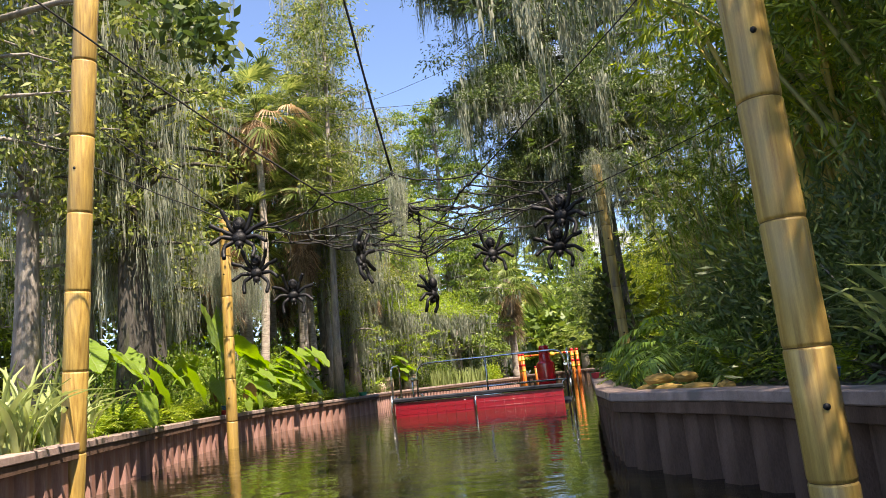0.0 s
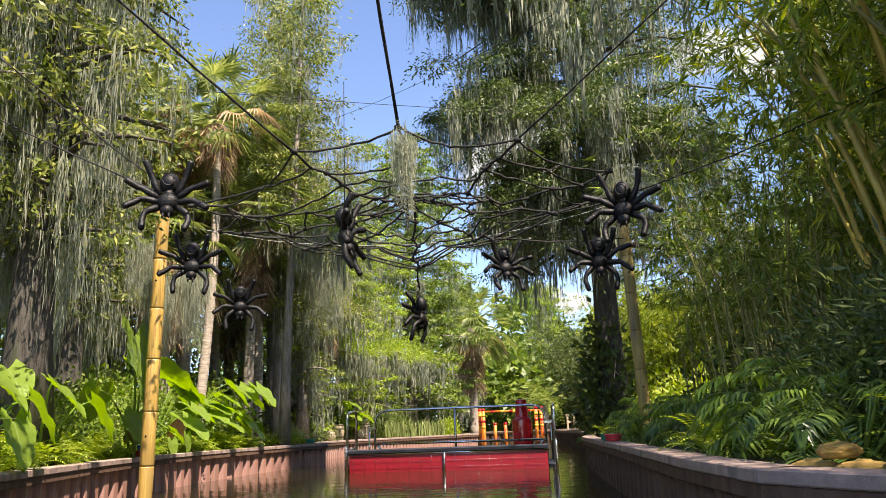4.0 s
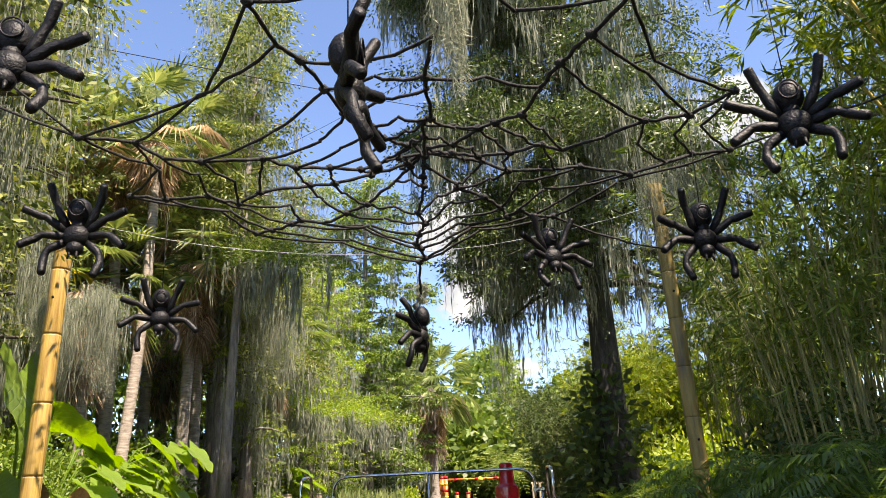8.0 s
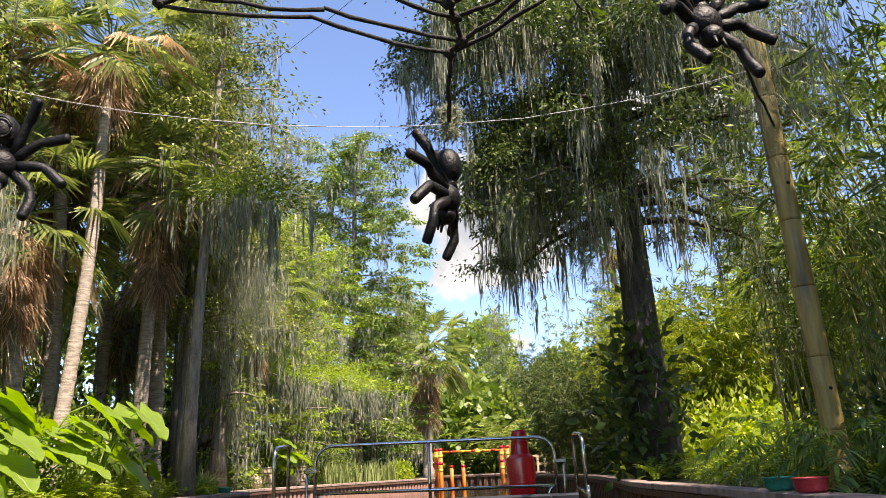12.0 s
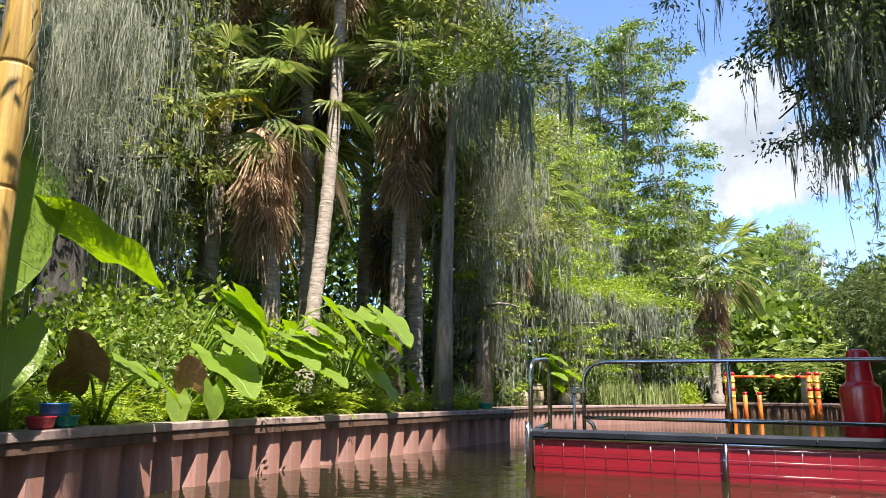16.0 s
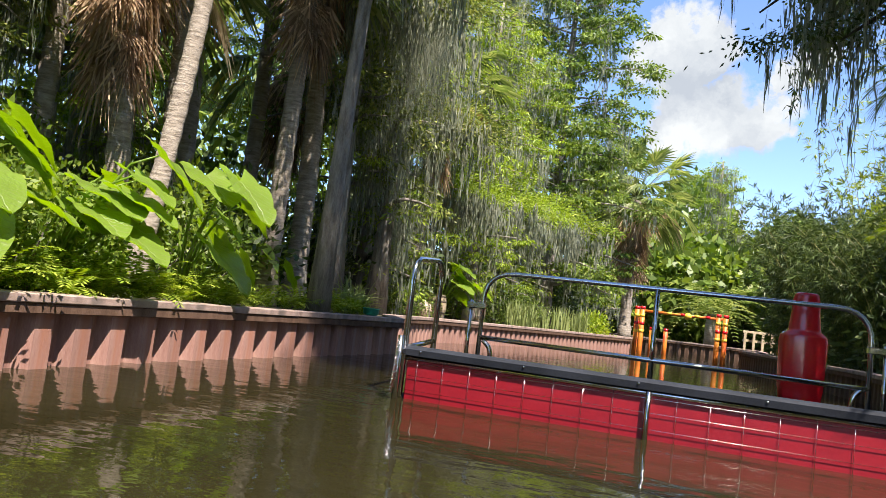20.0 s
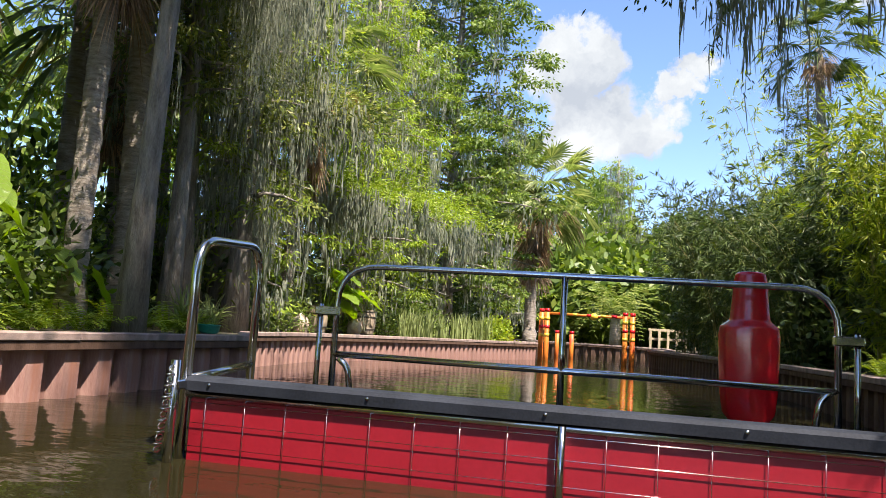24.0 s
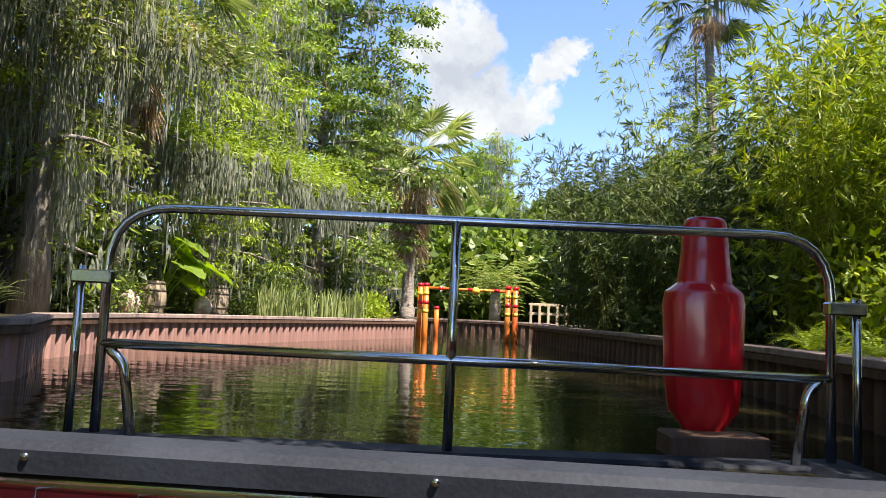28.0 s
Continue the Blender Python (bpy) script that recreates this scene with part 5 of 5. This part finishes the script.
IRIS = [strap_blade(b, w) for b, w in ((0.08, 0.032), (0.16, 0.03), (0.26, 0.034), (0.4, 0.03))]
for i in range(12):
    y = 34.3 + 0.5 * i + rp.uniform(-0.15, 0.15)
    root = thing("iris_clump", "clump of upright pale green iris blades", "plant", (bank_point(y, rp.uniform(0.35, 0.9)), y, G), rp.uniform(0, 360), "irises along the far wall")
    for k in range(34):
        ln = rp.uniform(0.55, 0.95)
        part("iris_blade", IRIS[(k * 5 + i) % 4], root, m=pose(rp.normal(0, 0.11), rp.normal(0, 0.11), 0, rp.normal(0, 5), rp.normal(0, 5), k * 137.5) @ Matrix.Diagonal((ln, ln, ln, 1)))



def strap_lily(x, y, size):
    root = thing("spider_lily", "clump of arching strap leaves", "plant", (x, y, G), rp.uniform(0, 360), "strap-leaved lilies")
    for k in range(36):
        a, ln = k * 137.5, size * rp.uniform(0.55, 0.95)
        part("strap_leaf", STRAPS[k % 5], root, m=pose(0.1 * size * math.cos(k), 0.1 * size * math.sin(k), -0.02, 0, 0, a) @ Matrix.Diagonal((ln, ln, ln, 1)))


for x, y, s in ((-11.4, 24.0, 1.0), (-12.4, 26.0, 0.9), (-11.8, 25.2, 0.9), (-12.9, 27.3, 1.0), (-6.2, 6.3, 1.3), (-6.8, 7.2, 1.2), (-5.6, 5.2, 1.3), (-11.3, 22.9, 0.8), (1.8, 4.4, 1.5), (1.55, 5.2, 1.4), (2.3, 3.4, 1.6)):
    strap_lily(x, y, s)


# ---- barrels, sacks, bowls, treasure ----
def barrel(x, y, rz, h=0.68):
    root = thing("barrel", "weathered oak barrel with dark hoops standing on the bank", "barrel", (x, y, G), rz, "barrels on the far bank")
    n = 14
    for i in range(n):
        a0, a1 = 2 * math.pi * i / n + 0.02, 2 * math.pi * (i + 1) / n - 0.02
        v, f = [], []
        for k in range(6):
            t = k / 5
            r = h * (0.31 + 0.085 * math.sin(math.pi * t))
            for a, rr in ((a0, r), (a1, r), (a1, r - 0.02), (a0, r - 0.02)):
                v.append((math.cos(a) * rr, math.sin(a) * rr, t * h))
        for k in range(5):
            for j in range(4):
                f.append((k * 4 + j, k * 4 + (j + 1) % 4, k * 4 + 4 + (j + 1) % 4, k * 4 + 4 + j))
        f += [(3, 2, 1, 0), (20, 21, 22, 23)]
        part("stave", mesh_of("stave", v, f, M_barrel), root)
    for t in (0.08, 0.28, 0.72, 0.92):
        r = h * (0.312 + 0.085 * math.sin(math.pi * t))
        part("hoop", lathe("hoop", [(r, t * h - 0.02), (r + 0.006, t * h - 0.018), (r + 0.006, t * h + 0.018), (r, t * h + 0.02)], M_hoop, 20), root)
    part("head", lathe("head", [(h * 0.3, h * 0.94), (h * 0.3, h * 0.955)], M_barrel, 16), root)
    return root


barrel(-12.75, 30.9, 0)
barrel(-12.5, 33.3, 40, 0.7)


def sack(x, y, seed, s=1.0, material=None, z=G, label="plump burlap sack with a crumpled open top", name="burlap_sack"):
    r = np.random.default_rng(seed)
    bm = bmesh.new()
    bmesh.ops.create_icosphere(bm, subdivisions=4, radius=1)
    for v in bm.verts:
        n = noise.noise(v.co * 2.3 + Vector((seed, 0, 0))) * 0.16 + noise.noise(v.co * 6 + Vector((0, seed, 0))) * 0.06
        v.co *= 1 + n
        v.co.z = max(v.co.z, -0.75)
        pinch = 0.72 if v.co.z > 0.75 else 1.0
        v.co = Vector((v.co.x * 0.2 * pinch, v.co.y * 0.2 * pinch, (v.co.z + 0.75) * 0.26)) * s
    ob = tagged(new(name, bm_mesh(name, bm, material or M_sack, True)), label, "sack")
    ob.matrix_basis = pose(x, y, z)
    return ob


sack(-12.65, 29.9, 3)
sack(-12.45, 32.5, 4, 0.95)
for i, (x, y, z) in enumerate(((-0.2, 6.62, G), (-0.02, 6.42, G), (0.2, 6.18, G), (-0.1, 6.52, G + 0.085), (0.12, 6.28, G + 0.09), (0.4, 5.98, G))):
    o = sack(x, y, 11 + i, 0.3, M_gold, z, "small yellow-gold sandbag in a heap", "gold_sandbag")
    o.matrix_basis = pose(x, y, z, 0, 0, -40 + 23 * i) @ Matrix.Diagonal((2.1, 1.0, 0.62, 1))


def bowl(x, y, z, material, label, r=0.1, h=0.09):
    me = lathe("bowl", [(r * 0.7, 0), (r * 0.92, h * 0.25), (r, h), (r * 1.06, h), (r * 1.06, h * 0.9), (r * 0.94, h * 0.88), (r * 0.82, 0.02)], material, 24)
    return plant("plastic_bowl", me, label, "bowl", x, y, 0, 1.0, "bowls stacked on the wall", z)


bowl(-9.1, 13.42, WALL_TOP + 0.004, M_pink, "red plastic bowl on the cap board")
bowl(-9.18, 13.66, WALL_TOP + 0.004, M_green, "green plastic bowl on the cap board")
bowl(-9.13, 13.54, WALL_TOP + 0.098, M_blue, "blue plastic bowl stacked on two others", 0.11)
bowl(-10.5, 23.3, WALL_TOP + 0.004, M_green, "dark green plastic tub on the cap board", 0.14, 0.12)
for x, y, r, m_, l_ in ((0.98, 5.3, 0.085, M_blue, "blue ball-like tub half hidden in leaves"), (-1.42, 13.3, 0.12, M_pink, "red plastic tub on the dark wall"), (-1.5, 13.8, 0.12, M_green, "green plastic tub on the dark wall")):
    bowl(x, y, WALL_TOP + 0.004, m_, l_, r, r * 0.83)


# ---- striped gate over the canal ----
def striped_post(parent, x, y, z0, z1, r=0.095):
    p = part("post", tubes("post", [[((x, y, z0), r), ((x, y, z0 + 0.6), r * 0.98), ((x, y, z1), r * 0.97)]], M_orange, 12), parent)
    n = int((z1 - 0.5) / 0.3)
    for i in range(n):
        z = z1 - 0.12 - i * 0.3
        part("painted_band", tubes("painted_band", [[((x, y, z), r * 1.02), ((x, y, z + 0.12), r * 1.02)]], M_yellow if i % 2 else M_red, 12), p)
    return p


gate = thing("canal_gate", "orange gate of striped posts with a crossbar spanning the canal", "gate")
for x, y in ((-9.0, 42.0), (-9.25, 42.3), (-6.25, 42.4), (-6.0, 42.6)):
    striped_post(gate, x, y, -0.4, 1.78)
part("crossbar", tubes("crossbar", [[((-9.0, 42.0, 1.62), 0.05), ((-7.6, 42.2, 1.6), 0.05), ((-6.1, 42.45, 1.6), 0.05)]], M_orange, 10), gate)
for k, x in enumerate((-8.6, -8.1, -7.6, -7.1, -6.7)):
    y = 42.0 + (x + 9.0) * 0.12
    part("painted_band", tubes("painted_band", [[((x, y, 1.61), 0.053), ((x + 0.16, y + 0.02, 1.61), 0.053)]], M_yellow if k % 2 else M_red, 10), gate)
part("hanging_emblem", lathe("hanging_emblem", [(0.05, 1.45), (0.15, 1.52), (0.15, 1.62), (0.05, 1.7)], M_yellow, 12), gate, "yellow rounded emblem", pose(-7.35, 42.25, 0))
for x, y in ((-9.3, 46.9), (-8.7, 47.0)):
    b = thing("mooring_post", "short orange post with a painted band standing in the water", "post")
    striped_post(b, x, y, -0.4, 1.05, 0.1)

deck = thing("timber_bridge_rail", "pale timber railing of a footbridge beside the canal", "railing", (-5.6, 53.4, G))
for i in range(9):
    part("baluster", box("baluster", (0.12, 0.12, 0.95), M_wood, 0.01, (i * 0.42, i * 0.05, 0.475)), deck)
for z in (0.5, 0.95):
    part("rail", box("rail", (3.6, 0.1, 0.12), M_wood, 0.01, (1.7, 0.2, z)), deck, m=pose(0, 0, 0, 0, 0, 6))


# ---- branch hanging over the canal ----
br = thing("overhanging_branch", "dark leafy branch reaching out over the canal from a bank tree", "branch")
part("branch_stem", tubes("branch_stem", [[((-8.1, 6.9, 6.0), 0.05), ((-6.6, 6.8, 5.9), 0.035), ((-5.0, 6.7, 5.5), 0.022), ((-4.3, 6.6, 4.7), 0.01)]], M_bark, 6), br)
rb = np.random.default_rng(301)
tips = np.array([(-5.0, 6.7, 5.5), (-4.7, 6.7, 5.2), (-4.5, 6.6, 4.9), (-4.3, 6.6, 4.7), (-4.4, 6.5, 4.9), (-4.8, 6.7, 5.2)])
bb = tips[rb.integers(0, 6, 420)] + rb.normal(0, 0.16, (420, 3))
part("branch_leaves", quads_mesh("branch_leaves", leaves(rb, bb, rb.normal(size=(420, 3)) + [0, 0, -0.6], 0.17, 0.085), M_shadeleaf), br)


# ---- the tour boat ----
BOAT = pose(-5.08, 16.37, 0.745, 0, 0, 8.2) @ Matrix.Diagonal((1.6, 1.6, 1.6, 1))
boat = tagged(new("tour_boat"), "red tour boat with polished steel rails and a black bumper", "boat")
boat.matrix_basis = BOAT
XL, XR, YP, YF = -1.23, 1.55, 1.72, 3.3
XP = XL - 0.085
TURNED = pose(XP, YP, 0, 0, 0, -5.5) @ pose(-XP, -YP, 0)


def bent(pts, r=0.019, bend=0.16, steps=6):
    """A pipe through the points with rounded corners."""
    pts = [Vector(p) for p in pts]
    out = [pts[0]]
    for a, b, c in zip(pts, pts[1:], pts[2:]):
        k = min(bend, (b - a).length * 0.48, (c - b).length * 0.48)
        p, q = b + (a - b).normalized() * k, b + (c - b).normalized() * k
        for i in range(steps + 1):
            t = i / steps
            out.append(p * (1 - t) ** 2 + b * 2 * t * (1 - t) + q * t * t)
    out.append(pts[-1])
    return tubes("pipe", [[(p, r) for p in out]], M_steel, 12)


for x in (XL, XR):
    part("pontoon", box("pontoon", (0.22, 1.66, 0.2), M_bumper, 0.03, (x, 2.57, -0.6)), boat, "black pontoon low in the water")
part("cross_beam", box("cross_beam", (XR - XL + 0.2, 0.18, 0.1), M_bumper, 0.02, ((XL + XR) / 2, 3.33, -0.565)), boat, "black cross beam under the bow rail")

front = part("front_panel", box("front_panel", (XR - XP - 0.06, 0.05, 0.32), M_redpanel, 0.006, ((XP + XR) / 2, YP, -0.435)), boat, "dark red front panel", TURNED)
for i in range(17):
    x = XP + 0.1 + i * 0.162
    part("mesh_wire", tubes("mesh_wire", [[((x, YP - 0.032, -0.58), 0.0014), ((x, YP - 0.032, -0.296), 0.0014)]], M_steel, 5), front)
for z in (-0.56, -0.475, -0.39, -0.315):
    part("mesh_wire", tubes("mesh_wire", [[((XP + 0.04, YP - 0.034, z), 0.0014), ((XR - 0.04, YP - 0.034, z), 0.0014)]], M_steel, 5), front)
part("centre_post", tubes("centre_post", [[((0.1, YP - 0.045, -0.58), 0.014), ((0.1, YP - 0.045, -0.28), 0.014)]], M_steel, 10), front)
part("top_rail", tubes("top_rail", [[((XP, YP - 0.02, -0.288), 0.016), ((XR, YP - 0.02, -0.288), 0.016)]], M_steel, 10), front)
bv, bf = [], []
prof = [(-0.05, -0.272), (-0.054, -0.236), (-0.04, -0.223), (0.005, -0.217), (0.03, -0.226), (0.03, -0.272)]
for x in (XP + 0.02, XR - 0.02):
    for y, z in prof:
        bv.append((x, YP + y, z))
for j in range(6):
    bf.append((j, (j + 1) % 6, 6 + (j + 1) % 6, 6 + j))
bf += [(5, 4, 3, 2, 1, 0), (6, 7, 8, 9, 10, 11)]
bump = part("bumper", mesh_of("bumper", bv, bf, M_bumper), boat, "black rubber bumper", TURNED)
for i in range(5):
    x = XP + 0.12 + i * 0.62
    part("screw", tubes("screw", [[((x, YP - 0.05, -0.246), 0.007), ((x, YP - 0.057, -0.246), 0.006)]], M_steel, 10), bump)

rail = part("bow_rail", bent([(XL, YF, -0.55), (XL, YF, 0.356), (XR, YF, 0.356), (XR, YF, -0.55)], 0.0185, 0.24), boat, "polished steel bow rail")
part("mid_bar", tubes("mid_bar", [[((XL, YF, -0.17), 0.019), ((XR, YF, -0.19), 0.019)]], M_steel, 12), rail)
part("mid_post", tubes("mid_post", [[((0.095, YF, -0.55), 0.019), ((0.095, YF, 0.356), 0.019)]], M_steel, 12), rail)
for sd, x in ((1, XL), (-1, XR)):
    xs = x - 0.085 * sd
    part("strut", bent([(x + sd * 0.03, YF, -0.19), (x + sd * 0.09, YF, -0.24), (x + sd * 0.14, YF, -0.55)], 0.019, 0.06), rail)
    gp = part("gate_post", tubes("gate_post", [[((x - sd * 0.09, YF - 0.02, -0.55), 0.016), ((x - sd * 0.09, YF - 0.02, 0.12), 0.016)]], M_steel, 10), boat)
    part("latch_plate", box("latch_plate", (0.15, 0.05, 0.05), M_steel, 0.006, (x - sd * 0.045, YF - 0.02, 0.08)), gp)
    part("side_rail", bent([(xs, YP - 0.02, -0.55), (xs, YP - 0.02, 0.3), (xs, 2.3, 0.34), (xs, 2.3, -0.55)], 0.019, 0.14), boat, "polished steel side rail")
    part("side_bar", tubes("side_bar", [[((xs, YP, -0.235), 0.017), ((xs, 2.3, -0.2), 0.017)]], M_steel, 10), boat)
    part("chain_post", tubes("chain_post", [[((xs, YP - 0.11, -0.55), 0.018), ((xs, YP - 0.11, -0.16), 0.018)]], M_steel, 10), boat)
    part("chain_bracket", box("chain_bracket", (0.045, 0.12, 0.035), M_steel, 0.005, (xs, YP - 0.06, -0.25)), boat)
    chain = part("gate_chain", tubes("gate_chain", [[((xs, YP - 0.12, -0.17), 0.004), ((xs, YP - 0.14, -0.19), 0.004)]], M_steel, 6), boat, "steel gate chain")
    for i in range(15):
        t = (i + 0.5) / 15
        y, z = YP - 0.13 - t * 0.06, -0.18 - 0.3 * t
        ring = [(0.018 * math.cos(a) * 1.3, 0.011 * math.sin(a)) for a in np.linspace(0, 2 * math.pi, 9)]
        pts = [(Vector((xs + (v if i % 2 else 0), y + u, z + (0 if i % 2 else v))), 0.0035) for u, v in ring]
        part("chain_link", tubes("chain_link", [pts], M_steel, 5), chain)

prow = part("prow_box", box("prow_box", (0.4, 0.2, 0.22), M_timbershade, 0.01, (1.18, 3.52, -0.55)), boat, "dark brown timber mounting box")
fv, ff = [], []
sect = [(-0.5, 0.085), (-0.43, 0.095), (-0.36, 0.15), (-0.25, 0.165), (-0.1, 0.172), (0.08, 0.178), (0.135, 0.17), (0.175, 0.118), (0.3, 0.105), (0.4, 0.098), (0.445, 0.09), (0.46, 0.07)]
for z, hw in sect:
    dp = min(0.1, hw * 0.62)
    for x, y in ((-1, 0.2), (-0.86, -0.55), (-0.42, -0.92), (0, -1.0), (0.42, -0.92), (0.86, -0.55), (1, 0.2), (0.8, 0.9), (0, 1.0), (-0.8, 0.9)):
        fv.append((1.18 + x * hw, 3.62 + y * dp, z))
for i in range(len(sect) - 1):
    for j in range(10):
        ff.append((i * 10 + j, i * 10 + (j + 1) % 10, i * 10 + 10 + (j + 1) % 10, i * 10 + 10 + j))
ff += [tuple(reversed(range(10))), tuple(110 + j for j in range(10))]
fig = mesh_of("figurehead", fv, ff, M_red, True)
fob = tagged(new("figurehead", fig), "glossy red moulded figurehead shaped like a waisted bottle, on the bow", "figurehead")
fob.matrix_basis = BOAT
sub = fob.modifiers.new("round", "BEVEL")
sub.width, sub.segments = 0.018, 3


# ---- far woods ----
rf = np.random.default_rng(200)
# The last three clumps lie out of view, added to shade the right bank.
WOODS = ((-21, 2, 9, 9), (-21, 9, 8, 9), (-22, 15, 8, 9), (-22, 21, 7, 10), (-22, 28, 8, 10), (-23, 34, 10, 10), (-26, 40, 14, 12), (-24, 54, 14, 12), (-18, 70, 14, 10), (-12, 88, 17, 11), (-3, 86, 13, 10), (6, 82, 13, 10), (12, 70, 13, 9), (9, 50, 15, 8), (9, 36, 17, 8), (7, 29, 8, 8), (12, 22, 12, 8), (2, 58, 10, 8), (-2, 62, 8, 8), (-10, 66, 8, 10), (-5, 70, 9, 9), (12, 9, 9, 8), (10, -4, 13, 8), (6, -14, 18, 9))
c = []
big = []
for x, y, h, w in WOODS:
    n = 10500 if x < -20 and y < 25 else 6000 if y < 60 else 9000
    p = rf.normal(size=(n, 3))
    p /= np.linalg.norm(p, axis=1, keepdims=True)
    p *= rf.uniform(0.7, 1.0, (n, 1))
    p = p * [w * 0.45, w * 0.75, h * 0.55] + [x, y, h * 0.45]
    p[:, 2] = np.abs(p[:, 2])
    lump = np.array([noise.noise(Vector(q * 0.4)) for q in p])
    p = p[lump > -0.15]
    c.append(p)
    big.append(np.full(len(p), 0.85 if y < 60 else 1.7))
c, big = np.concatenate(c), np.concatenate(big)
wq = leaves(rf, c, rf.normal(size=c.shape) + [0, 0, -0.2], rf.uniform(0.3, 0.6, len(c)) * big, 0.24 * big)
tagged(new("far_woods", quads_mesh("far_woods", wq, M_mid)), "dense mixed woods behind the canal banks", "woods", kind="stuff")
